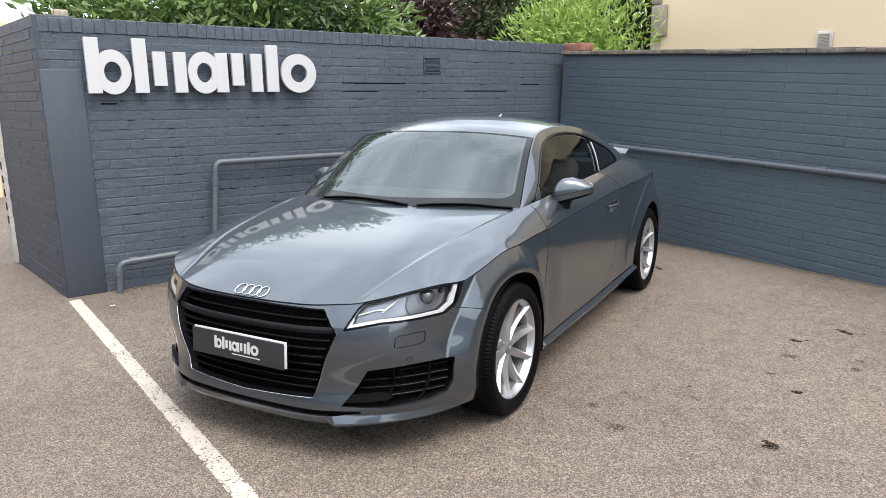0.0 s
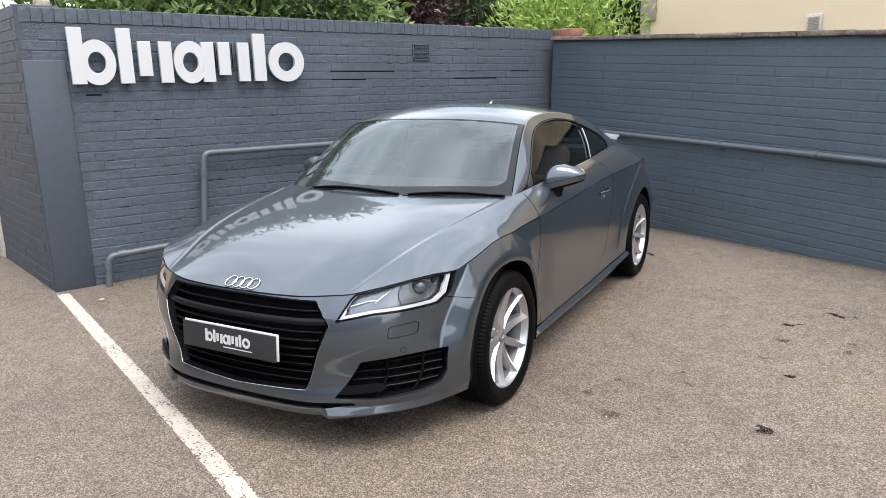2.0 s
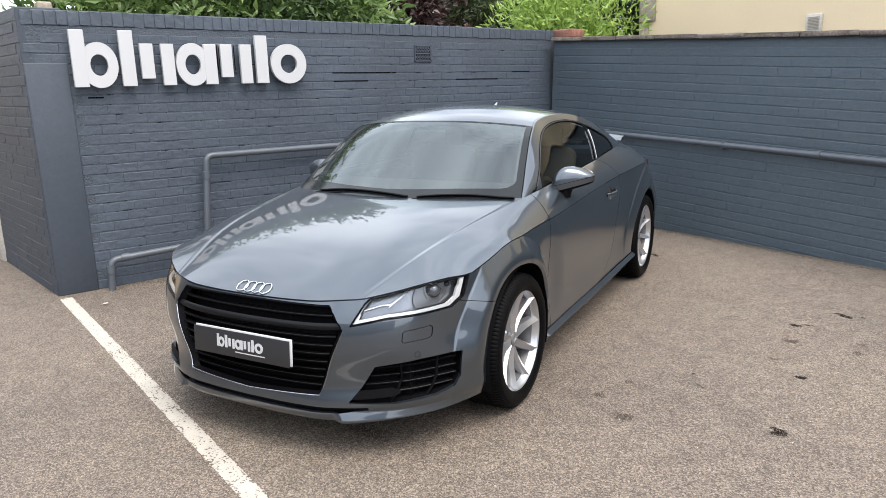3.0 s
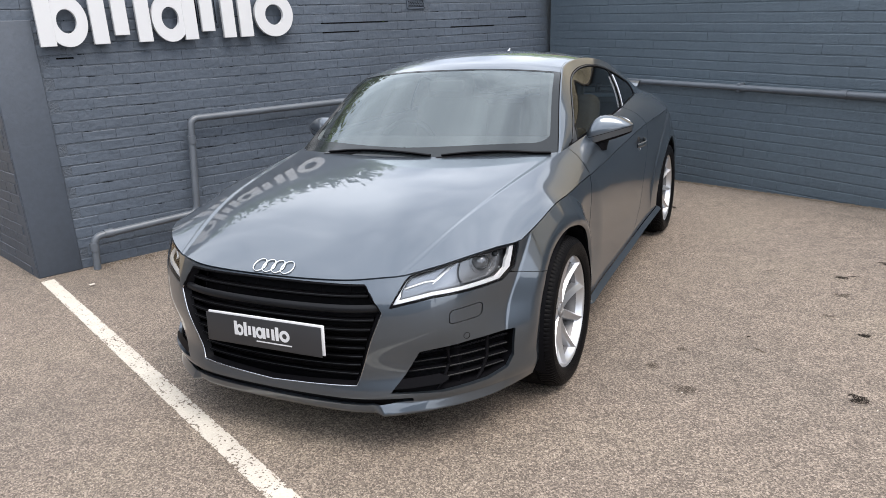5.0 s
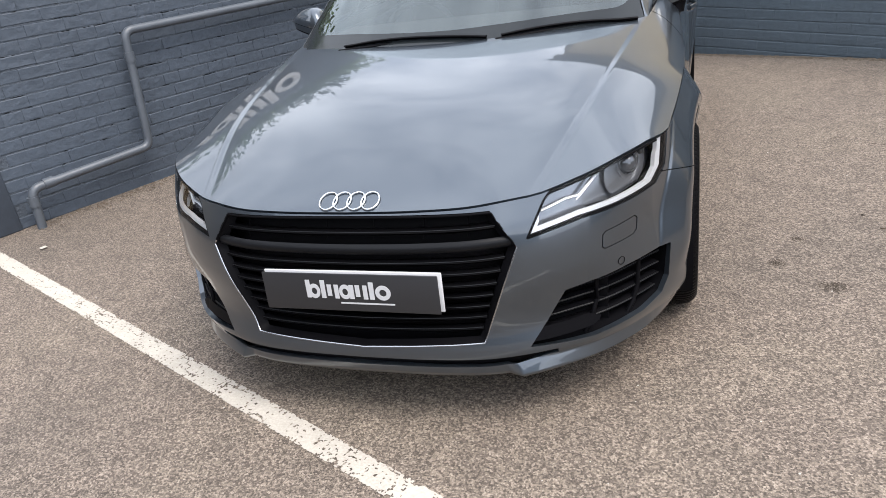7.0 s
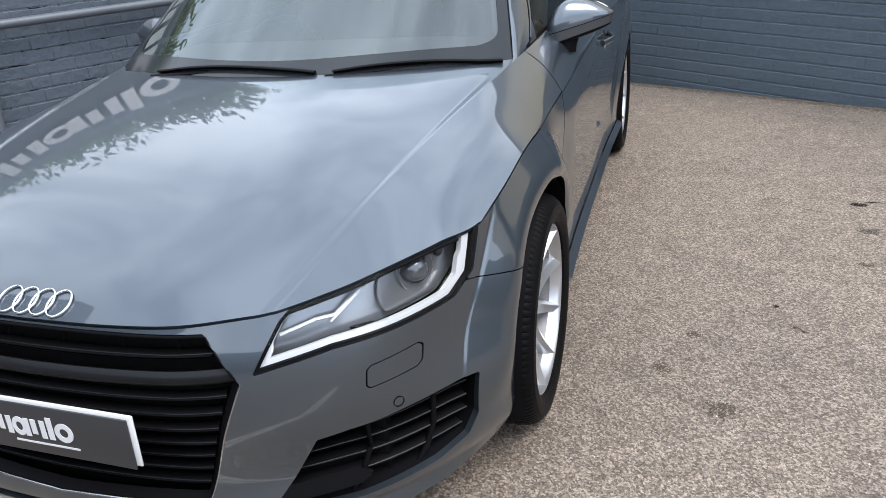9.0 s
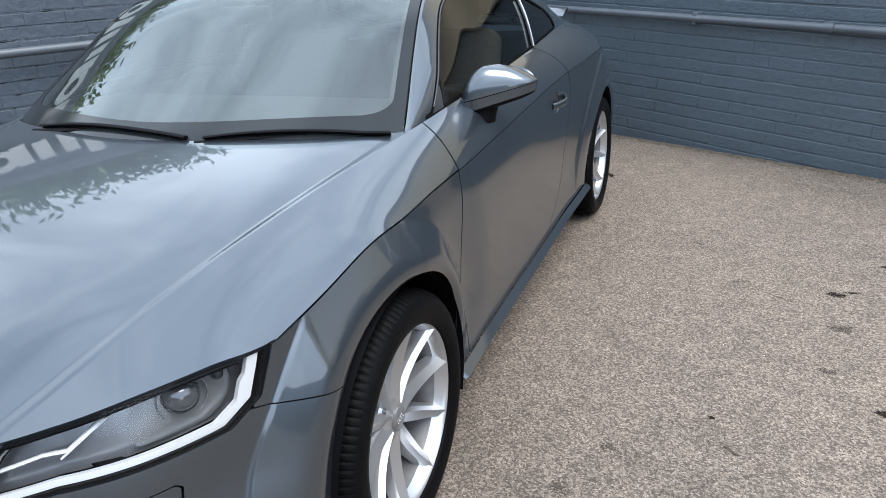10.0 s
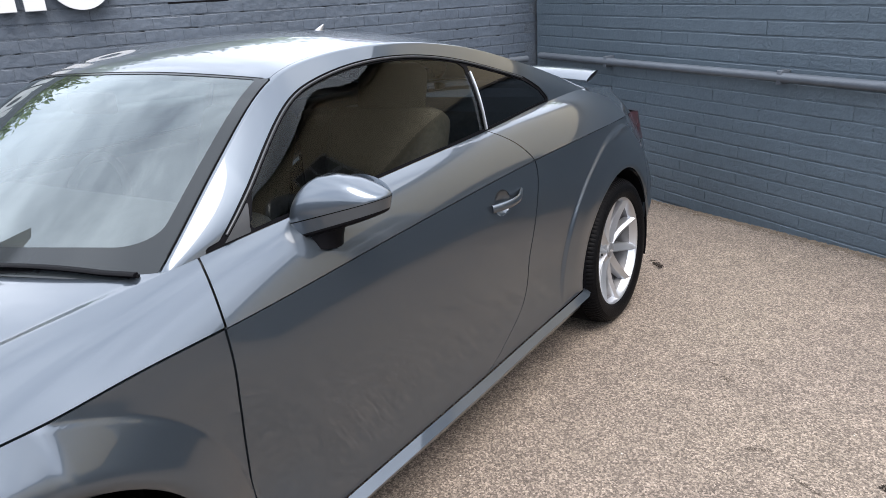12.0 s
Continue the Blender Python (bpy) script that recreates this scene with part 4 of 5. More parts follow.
def belt_raw(s, t):
    """Point of the lower body before its top is drawn to the bonnet edge."""
    s, t = np.broadcast_arrays(np.asarray(s, float), np.asarray(t, float))
    p = OUT(s)
    g = OUT(np.clip(s + 0.004, 0, 1)) - OUT(np.clip(s - 0.004, 0, 1))
    n = np.stack([g[..., 1], -g[..., 0]], -1)
    n /= np.linalg.norm(n, axis=-1, keepdims=True)
    top_xy = p + n * stand_out(s, np.ones_like(s))[..., None]
    z1 = np.where(s < 0.9, hood_z(np.minimum(np.abs(top_xy[..., 0]), E_line(top_xy[..., 1])[..., 0]), top_xy[..., 1]), 0.89)
    z1 = np.where(top_xy[..., 1] > -0.3, E_line(top_xy[..., 1])[..., 1], z1)
    z = LOW(s) + (z1 - 0.003 - LOW(s)) * t
    d = stand_out(s, t)
    for y0 in (0.0, WHEELBASE):
        r = np.hypot(p[..., 1] - y0, z - HUB_Z)
        # a flare with a crisp outer edge, rounding over towards the wheel opening
        edge = 0.525 - 0.045 * smooth(-0.30, 0.22, p[..., 1]) if y0 == 0 else 0.545
        step, swell = (0.0035, 0.044) if y0 == 0 else (0.010, 0.006)
        low = smooth(0.25, 0.46, z)
        q = np.clip((edge - r) / 0.10, 0, 1.5)
        facet = q - 1.5625 * np.maximum(q - 0.7, 0) ** 2
        if y0 == 0:
            d = d - 0.020 * low * (1 - smooth(0.50, 0.72, r))
        d = d + low * (step * (1 - smooth(edge - 0.006, edge + 0.006, r)) + swell * facet) * (1 if y0 == 0 else 1 - 0.6 * smooth(0.9, 1.0, t))
        d = d - 0.010 * (1 - smooth(R_ARCH, R_ARCH + 0.03, r))
    xy = p + n * d[..., None]
    return np.stack([xy[..., 0], xy[..., 1], z], -1)


def belt(s, t):
    """Point of the lower body: s round the plan from nose to tail, t from below up to the crease."""
    s, t = np.broadcast_arrays(np.asarray(s, float), np.asarray(t, float))
    out, top = belt_raw(s, t), belt_raw(s, np.ones_like(t))
    y = top[..., 1]
    draw = smooth(-0.50, -0.33, y) * (1 - smooth(2.95, 3.05, y)) * np.clip((t - 0.45) / 0.55, 0, 1) ** 1.5
    out[..., 0] += (E_line(y)[..., 0] - top[..., 0]) * draw
    return out


def grid(a0, a1, n, b0, b1, m):
    return np.meshgrid(np.linspace(a0, a1, n), np.linspace(b0, b1, m), indexing="ij")


def cabin(y, v):
    """Upper body: v 0 at the window foot, 1 at the roof rail, 2 on the centre line."""
    b, r, c = B_line(y), R_line(y), T_line(y)
    q = np.clip(v, 0, 1)
    side = b + (r - b) * q[..., None] + np.stack([0.018 * np.clip((r[..., 1] - b[..., 1]) / 0.16, 0, 1) * np.sin(math.pi * q), 0 * q], -1)
    w = np.clip(v - 1, 0, 1)
    x = r[..., 0] * (1 - w)
    z = r[..., 1] + (c - r[..., 1]) * (1 - (1 - w) ** 2.3)
    return np.stack([np.where(v <= 1, side[..., 0], x), y, np.where(v <= 1, side[..., 1], z)], -1)


def skin_table():
    s, t = grid(0, 0.34, 700, 0, 1, 220)
    return belt(s, t)


SKIN = skin_table()


def skin(x, z, depth=0.0):
    """Point of the nose's skin at half width x and height z, sunk by depth."""
    i = np.unravel_index(np.argmin((SKIN[..., 0] - abs(x)) ** 2 + (SKIN[..., 2] - z) ** 2), SKIN.shape[:2])
    p = SKIN[i]
    i0, i1 = max(i[0] - 4, 0), min(i[0] + 4, SKIN.shape[0] - 1)
    g = SKIN[i1, i[1]] - SKIN[i0, i[1]]
    n = np.array((g[1], -g[0], 0)) / np.hypot(g[0], g[1])
    p = np.array((abs(x), p[1], z)) - n * depth
    return Vector((math.copysign(p[0], x) if x else 0.0, p[1], p[2]))


car = new("car")
car.matrix_world = CAR
tagged(car, "dark grey metallic two-door coupe parked in the bay", "car")
GAP = 0.0028
LAMP = [(0.474, 0.580), (0.512, 0.664), (0.56, 0.72), (0.765, 0.80), (0.797, 0.76), (0.795, 0.70), (0.792, 0.649), (0.771, 0.618), (0.69, 0.611), (0.60, 0.605)]
GRILLE = [(0.385, 0.659), (0.451, 0.562), (0.348, 0.287), (0.0, 0.272), (-0.348, 0.287), (-0.451, 0.562), (-0.385, 0.659)]
VENT = [(0.812, 0.434), (0.70, 0.430), (0.555, 0.411), (0.505, 0.325), (0.462, 0.262), (0.62, 0.252), (0.74, 0.262), (0.788, 0.285), (0.806, 0.33)]
WASHER = [(0.656, 0.552), (0.722, 0.561), (0.728, 0.553), (0.726, 0.519), (0.719, 0.511), (0.653, 0.505), (0.647, 0.511), (0.649, 0.545)]


def door_back(z):
    """Rear edge of the door, as y by height."""
    return curve([(0.24, 1.40), (0.26, 1.47), (0.297, 1.545), (0.353, 1.640), (0.562, 1.725), (0.747, 1.781), (0.873, 1.795), (0.93, 1.765), (1.0, 1.69)])(z)


def seam_z(y):
    """Joint between wing and front bumper."""
    return 0.640 - (y + 0.473) * 0.25


S, T = grid(0, 0.54, 560, 0, 1, 130)
Q = belt(S, T)
qx, qy, qz = Q[..., 0], Q[..., 1], Q[..., 2]
arch_f = np.hypot(qy, qz - HUB_Z - 0.012) - R_ARCH
lamp = poly_distance(qx, qz, LAMP)
vent = poly_distance(qx, qz, VENT)
grille_d = poly_distance(qx, qz, GRILLE)
washer = poly_distance(qx, qz, WASHER)
sz = seam_z(qy)
recess = 0.241
lip_top = 0.214 + 0.012 * smooth(0.36, 0.53, qx)
# bumper, above the dark recess; the lip below it; both on one skin that juts out at its foot
lip = Q.copy()
g = np.gradient(Q, axis=0)
nrm = np.stack([g[..., 1], -g[..., 0]], -1)
nrm /= np.linalg.norm(nrm, axis=-1, keepdims=True) + 1e-9
push = np.interp(qx, [0, 0.395, 0.425, 0.72, 0.86], [0.012, 0.020, 0.040, 0.024, 0.010]) * np.clip((0.224 - qz) / 0.034, 0, 1) * (1 - smooth(-0.55, -0.3, qy))
lip[..., :2] += nrm * push[..., None]
lip[..., 2] -= np.interp(qx, [0, 0.395, 0.425, 0.60], [0.0, 0.0, 0.006, 0.0]) * np.clip((0.224 - qz) / 0.034, 0, 1)
lip[0, :, 0] = 0
keep = np.minimum.reduce([arch_f, -lamp - GAP, -vent, -grille_d, -washer - 0.0012, np.where(qy > -0.478, sz - qz - 0.0013, 1.0), -np.minimum.reduce([recess - qz, qz - lip_top, 0.53 - qx]), -qy - 0.05])
part("front_bumper", sheet(lip, keep, 0.016, both=True), PAINT, car)
deep = Q.copy()
deep[..., :2] -= nrm * 0.014
part("bumper_recess", sheet(deep, np.minimum.reduce([0.256 - qz, 0.545 - qx]), 0, both=True), BLACK, car, "black recess above the lip")
part("washer_cover", sheet(Q, washer - 0.0012, 0.008), PAINT, car)
part("washer_cover", sheet(Q, washer - 0.0012, 0.008, mirror=True), PAINT, car)
for side in (False, True):
    name = "front_wing"
    k = np.minimum.reduce([arch_f, np.where(qy > -0.478, qz - sz - 0.0013, -1.0), -lamp - GAP, 0.463 - GAP - qy, qz - 0.245])
    k = np.where(qy > -0.1, np.minimum.reduce([arch_f, 0.463 - GAP - qy, qz - 0.245]), k)
    part(name, sheet(Q, k, 0.014, mirror=side), PAINT, car)

# door, sill, quarter
S, T = np.meshgrid(np.linspace(0.48, 1.0, 420), np.concatenate([np.linspace(0, 0.06, 5)[:-1], np.linspace(0.06, 0.092, 6)[:-1], np.linspace(0.092, 0.121, 6)[:-1], np.linspace(0.121, 0.135, 5)[:-1], np.linspace(0.135, 1, 96)]), indexing="ij")
Q = belt(S, T)
qx, qy, qz = Q[..., 0], Q[..., 1], Q[..., 2]
arch_r = np.hypot(qy - WHEELBASE, qz - HUB_Z - 0.012) - R_ARCH
arch_f = np.hypot(qy, qz - HUB_Z - 0.012) - R_ARCH
back = door_back(qz)
HANDLE = [(1.555 + 0.052 * math.cos(a * math.pi / 8), 0.785 + 0.042 * math.sin(a * math.pi / 8)) for a in range(16)]
scoop = poly_distance(qy, qz, HANDLE)
U, Y = grid(0, 1, 22, 0.3, 3.2, 240)
e, b = E_line(Y), B_line(Y)
X = e[..., 0] + (b[..., 0] - e[..., 0]) * U
SH = np.stack([X, Y, hood_z(X, Y)], -1)
SH = SH.transpose(1, 0, 2)[:, ::-1]
sx, sy, szz = SH[..., 0], SH[..., 1], SH[..., 2]
front_edge = 0.463 + (0.845 - sx) * 0.45
for side in (False, True):
    door = part("door", sheet(Q, np.minimum.reduce([qy - 0.463 - GAP, back - GAP - qy, (T - 0.124) * 0.66, -scoop]), 0.014, mirror=side), PAINT, car)
    upper = part("door_shoulder", sheet(SH[:, ::-1], np.minimum.reduce([sy - front_edge - GAP, door_back(szz) - GAP - sy])[:, ::-1], 0.0, mirror=not side), PAINT, door)
    bowl = Q.copy()
    bowl[..., 0] -= 0.028 * np.sqrt(np.clip(scoop / 0.04, 0, 1)) + 0.001
    part("handle_bowl", sheet(bowl, scoop + 0.001, 0, mirror=side), PAINT, door)
    sgn = -1 if side else 1
    hp = [(sgn * (0.856 + 0.030 * math.sin(math.pi * min(1, max(0, k / 10)))), 1.485 + 0.19 * k / 10, 0.782 + 0.012 * k / 10) for k in range(11)]
    part("door_handle", tube(hp, 0.01, 10, flat=(0.007, 0.013)), PAINT, door)
    part("side_skirt", sheet(Q, np.minimum.reduce([(0.118 - T) * 0.66, arch_r, arch_f - 0.012, 2.3 - qy]), 0.006, mirror=side), PAINT, car)
    quarter = part("rear_quarter", sheet(Q, np.minimum.reduce([arch_r, np.where(qy > 1.3, qy - back - GAP, -1.0), np.where(qy < 2.45, (T - 0.124) * 0.66, 1), 0.905 - S, np.where((qy > 2.55) & (qz > 0.72) & (qz < 0.862), 2.84 - qy - (0.9 - qz) * 0.12, 1)]), 0.014, mirror=side), PAINT, car)
    part("quarter_shoulder", sheet(SH[:, ::-1], np.minimum.reduce([sy - door_back(szz) - GAP, 3.19 - sy])[:, ::-1], 0.0, mirror=not side), PAINT, quarter)
    part("tail_lamp", sheet(Q, np.minimum.reduce([qz - 0.725, 0.86 - qz, qy - 2.844 + (0.9 - qz) * 0.12, 0.975 - S]), 0.01, mirror=side), TAIL, car, "dark red tail lamp lens")
part("rear_bumper", sheet(Q, np.minimum.reduce([S - 0.9055, np.where((qz > 0.72) & (qz < 0.862), S - 0.975, 1)]), 0.01, both=True), PAINT, car)

# bonnet
ss = np.linspace(0, 0.345, 200)
topedge = belt(ss, np.ones_like(ss))
U, Y = grid(0, 1, 131, -0.88, 0.62, 220)
bx, ex = B_line(Y)[..., 0], E_line(Y)[..., 0]
X = np.where(U < 0.5, U / 0.5 * (bx - FOLD_WIDE), np.where(U < 0.6, bx - FOLD_WIDE + (U - 0.5) / 0.1 * FOLD_WIDE, bx + (U - 0.6) / 0.4 * (ex - bx)))
H = np.stack([X, Y, hood_z(X, Y)], -1)
front_y = np.interp(X, topedge[:, 0], topedge[:, 1])
front_y = np.where(X > 0.80, -0.40, front_y)


def cowl_y(x):
    return 0.203 + 0.205 * (np.abs(x) / 0.7) ** 2


keep = np.minimum.reduce([Y - front_y - 0.004, np.where(X < 0.725, cowl_y(X) + 0.12 * smooth(0.66, 0.70, X) - Y, 1), 0.463 + (0.845 - X) * 0.45 - GAP - Y, E_line(Y)[..., 0] - 0.0015 - X])
part("bonnet", sheet(H, keep, 0.012, both=True), PAINT, car)
# black tube put in as the shade of the gap below the bonnet
for sgn in (1, -1):
    gap_line = [(sgn * p[0], p[1] + 0.003, p[2] - 0.006) for p in topedge[::4] if p[0] < 0.78]
    part("bonnet_seal", tube(gap_line, 0.0042, 8), BLACK, car, "black strip painting the shade in the gap under the bonnet edge")

# cabin: screen, roof, side windows
Yc, V = grid(0.12, 3.14, 480, 0, 2, 220)
K = cabin(Yc, V)
kx, kz = K[..., 0], K[..., 2]
header = 0.80 + 0.118 * (kx / 0.565) ** 2
rail = R_line(Yc)[..., 0]
screen = np.minimum.reduce([header - Yc, Yc - cowl_y(kx) - 0.005, (V - 1.0) * 0.5 - 0.007])
foot = B_line(Yc)[..., 1]
RAIL_GAP = curve([(0.5, 0.072), (0.75, 0.066), (1.0, 0.060), (1.3, 0.050), (1.6, 0.054), (1.9, 0.070), (2.12, 0.078)])


def rail_offset(y, more=0.0):
    """Point (y, z) beside the roof rail, below it at right angles by the width of the frame."""
    z = float(R_line(np.array(y))[1])
    slope = (float(R_line(np.array(y + 0.01))[1]) - float(R_line(np.array(y - 0.01))[1])) / 0.02
    d = (float(RAIL_GAP(np.array(y))) + more) / math.hypot(1, slope)
    return (y + d * slope, z - d)


TOP_EDGE = [rail_offset(y) for y in np.linspace(0.50, 2.12, 82)]
DOOR_WIN = [(0.664, 0.90), (0.666, 0.96)] + [p for p in TOP_EDGE if 0.69 < p[0] < 1.722] + [(1.728, 1.19), (1.700, 0.90)]
QUARTER_WIN = [(1.752, 1.195)] + [p for p in TOP_EDGE if 1.77 < p[0]] + [(2.185, 1.055), (2.225, 1.018), (2.215, 0.98), (1.722, 0.90)]
SAIL = [(0.556, 0.90), (0.560, 0.930)] + [p for p in TOP_EDGE if 0.575 < p[0] < 0.682] + [(0.660, 0.955), (0.656, 0.90)]
wd = np.minimum(poly_distance(Yc, kz, DOOR_WIN), kz - foot - 0.008)
wq = np.minimum(poly_distance(Yc, kz, QUARTER_WIN), kz - foot - 0.008)
sail = np.minimum(poly_distance(Yc, kz, SAIL), kz - foot - 0.003)
opening = np.maximum.reduce([wd, wq, sail]) * (V <= 1) + np.where(V <= 1, 0, -1.0)
joined = np.minimum(poly_distance(Yc, kz, [(0.545, 0.9), (0.552, 0.926)] + [p for p in TOP_EDGE if p[0] > 0.565] + QUARTER_WIN[-4:-1]), kz - foot - 0.001)
joined = np.where(V <= 1, joined, -1.0)
rear_pane = np.minimum.reduce([Yc - 1.98 - 0.1 * (kx / 0.5) ** 2, 2.86 - Yc, (V - 1.0) * 0.5 - 0.03])
seal = 0.015
roof_v = (V - 1.0) * 0.55 - 0.012
part("roof", sheet(K, np.minimum.reduce([-screen - GAP, Yc - header, roof_v, -rear_pane - 0.004]), 0.01, both=True), PAINT, car)
for side in (False, True):
    part("roof_rail", sheet(K, np.minimum.reduce([-joined - seal, np.where(Yc < header, -screen - GAP, 1), np.where(Yc > header + 0.002, -roof_v - 0.0012, 1), Yc - 0.34, np.where(Yc < 0.6, kz - hood_z(kx, Yc) + 0.004, 1)]), 0.0, mirror=side), PAINT, car, "painted pillars and roof rail")
    seal_k = K.copy()
    seal_k[..., 0] -= 0.004
    part("window_seal", sheet(seal_k, np.minimum(joined + seal + 0.003, -np.maximum.reduce([wd, wq, sail])), 0.006, mirror=side), BLACK, car, "black rubber window seal")
    trim = []
    for y in np.linspace(0.56, 2.10, 60):
        ty, tz = rail_offset(y, -0.008)
        fb, fr = B_line(np.array(ty))[1], R_line(np.array(ty))[1]
        p = cabin(np.array(ty), np.array((tz - fb) / (fr - fb)))
        trim.append(((-1 if side else 1) * (p[0] + 0.0005), p[1], p[2]))
    part("window_trim", tube(trim, 0.003, 8, flat=(0.003, 0.0035)), SATIN, car, "slim grey trim round the side windows")
    part("sail_panel", sheet(seal_k, sail, 0, mirror=side), SATIN, car, "grey plastic mirror triangle")
    glass_k = K.copy()
    glass_k[..., 0] -= 0.006
    pane = part("side_window", sheet(glass_k, wd + 0.004, 0.004, mirror=side), SIDE_GLASS, car)
    pane.visible_shadow = False
    pane2 = part("quarter_window", sheet(glass_k, wq + 0.004, 0.004, mirror=side), DARK_GLASS, car)
    sgn = -1 if side else 1
    strip = [cabin(np.array(1.705 + 0.03 * k), np.array(0.02 + 0.66 * k)) + np.array((0.002, 0.004, 0)) for k in np.linspace(0, 1, 8)]
    part("pillar_strip", tube([(sgn * p[0], p[1], p[2]) for p in strip], 0.006, 8, flat=(0.004, 0.009)), SATIN if side else ALLOY, car, "bright trim strip between the side windows")
pane = part("windscreen", sheet(K, screen, 0.004, both=True), SCREEN_GLASS, car)
pane.visible_shadow = False
frit = K.copy()
frit[..., 2] += 0.0016
low_c, side_c = Yc - cowl_y(kx) - 0.066 - 0.02 * (kx / 0.7) ** 2, (V - 1.0) * 0.5 - 0.034
round_c = np.where((low_c < 0.06) & (side_c < 0.06), 0.06 - np.hypot(np.maximum(0.06 - low_c, 0), np.maximum(0.06 - side_c, 0)), np.minimum(low_c, side_c))
clear = np.minimum(header - 0.010 - Yc, round_c)
part("screen_band", sheet(frit, np.minimum(screen, -clear), 0, both=True), SATIN_BAND, car, "dark printed border of the windscreen")
head_x = np.linspace(-0.56, 0.56, 33)
head_line = [tuple(cabin(np.array(0.80 + 0.118 * (x / 0.565) ** 2), np.array(2 - abs(x) / float(R_line(np.array(0.80 + 0.118 * (x / 0.565) ** 2))[0]))) * (math.copysign(1, x), 1, 1)) for x in head_x]
part("screen_seal", tube(head_line, 0.0026, 8), BLACK, car, "black rubber strip over the windscreen")
for sgn in (1, -1):
    edge_line = [tuple(cabin(np.array(y), np.array(1.015)) * (sgn, 1, 1)) for y in np.linspace(0.47, 0.90, 16)]
    part("screen_seal", tube(edge_line, 0.002, 8), BLACK, car, "black rubber strip beside the windscreen")
part("rear_window", sheet(K, rear_pane, 0.004, both=True), DARK_GLASS, car)
cow = K.copy()
cow[..., 2] -= 0.012
part("cowl_panel", sheet(cow, np.minimum.reduce([cowl_y(kx) + 0.03 - Yc, Yc - cowl_y(kx) + 0.09, V - 1.0]), 0, both=True), BLACK, car, "black plastic scuttle panel")


# ---- car: grille, lamps, plate ----
def ribbon(points, wide, thick):
    """Flat bar along points, wide upwards and thick sideways, with soft edges."""
    return tube(points, wide, 8, flat=(thick, wide))


def half_width(z):
    """Half width of the grille opening at a height."""
    return float(np.interp(z, [0.287, 0.562, 0.659], [0.346, 0.449, 0.383]))


grille = part("grille", sheet(np.stack([np.stack([np.array(skin(x, z, 0.085)) for z in np.linspace(0.20, 0.66, 14)]) for x in np.linspace(-0.46, 0.46, 40)]), None, 0), BLACK, car, "black slatted grille")
loop = []
for (ax, az), (bx, bz) in zip(GRILLE, GRILLE[1:] + GRILLE[:1]):
    n = 14
    for k in range(n):
        q = k / n
        loop.append(skin(ax + (bx - ax) * q, min(az + (bz - az) * q, 0.653), 0.004))
part("grille_frame", tube(loop[12:74], 0.0038, 8), GRILLE_TRIM, grille, "thin chrome grille surround")
part("grille_head", tube(loop[72:] + loop[:14], 0.0040, 8), BLACK, grille, "black upper edge of the grille")
inner = [skin(p.x * 0.965, 0.46 + (p.z - 0.46) * 0.955, 0.03) for p in loop]
bm = bmesh.new()
va, vb = [bm.verts.new(p) for p in loop], [bm.verts.new(p) for p in inner]
for i in range(len(loop)):
    j = (i + 1) % len(loop)
    bm.faces.new((va[i], va[j], vb[j], vb[i]))
part("grille_rim", bm, BLACK, grille)
for z in (0.612, 0.530, 0.495, 0.460, 0.425, 0.390, 0.355, 0.320):
    w = half_width(z) * 0.965
    part("slat", ribbon([skin(w * k / 12, z - 0.004 * (1 - (k / 12) ** 2), 0.034) for k in range(-12, 13)], 0.008, 0.016), GRILLE_SLAT, grille)
    part("slat_edge", tube([skin(w * k / 12, z + 0.004 - 0.004 * (1 - (k / 12) ** 2), 0.020) for k in range(-12, 13)], 0.0013, 6), GRILLE_EDGE, grille)
part("main_bar", ribbon([skin(0.437 * k / 14, 0.573 - 0.006 * (1 - (k / 14) ** 2), 0.022) for k in range(-14, 15)], 0.0155, 0.012), GRILLE_BAR, grille, "wide satin grey bar across the grille")
for x in (-0.33, -0.21, -0.07, 0.07, 0.21, 0.33):
    for z0, z1 in ((0.589, 0.606), (0.618, 0.645)):
        part("grille_post", tube([skin(x, z0, 0.034), skin(x, z1, 0.034)], 0.0022, 6), GRILLE_SLAT, grille)

plate = new("number_plate")
plate.parent = car
plate.location, plate.rotation_euler = (0.006, -0.896, 0.468), (radians(-4), 0, 0)
part("plate_back", box(0.512, 0.006, 0.113, (0.008, 0.006, 0.006), 0.004), WHITE, plate, "white plate edge behind the cover")
part("plate_cover", box(0.509, 0.004, 0.111, (0, 0, 0), 0.003), PLATE_BLACK, plate, "black show plate")


mark = new("plate_mark")
mark.parent = plate
mark.location = (-0.124, -0.0022, -0.018)
mark_shapes(0.0535, 0.0012, WHITE, mark, "plate")
part("plate_line", box(0.155, 0.001, 0.0042, (0.052, -0.0026, -0.031)), WHITE, plate, "thin white line of small writing")

badge = new("bonnet_badge")
badge.parent = car
badge["label"] = "row of four chrome rings"
for k in range(4):
    cx = -0.0615 + 0.041 * k
    pts = []
    for a in range(36):
        x = cx + 0.0252 * math.cos(a * math.pi / 18)
        y = -0.778 + 0.027 * math.sin(a * math.pi / 18)
        pts.append((x, y, float(hood_z(np.array(x), np.array(y))) + 0.004))
    part("badge_ring", tube(pts, 0.0025, 8, closed=True), CHROME, badge)

# head lamps
inside = [(0.492, 0.596), (0.528, 0.662), (0.60, 0.694), (0.68, 0.722), (0.76, 0.735), (0.790, 0.730), (0.784, 0.664), (0.758, 0.638), (0.69, 0.628), (0.60, 0.619)]


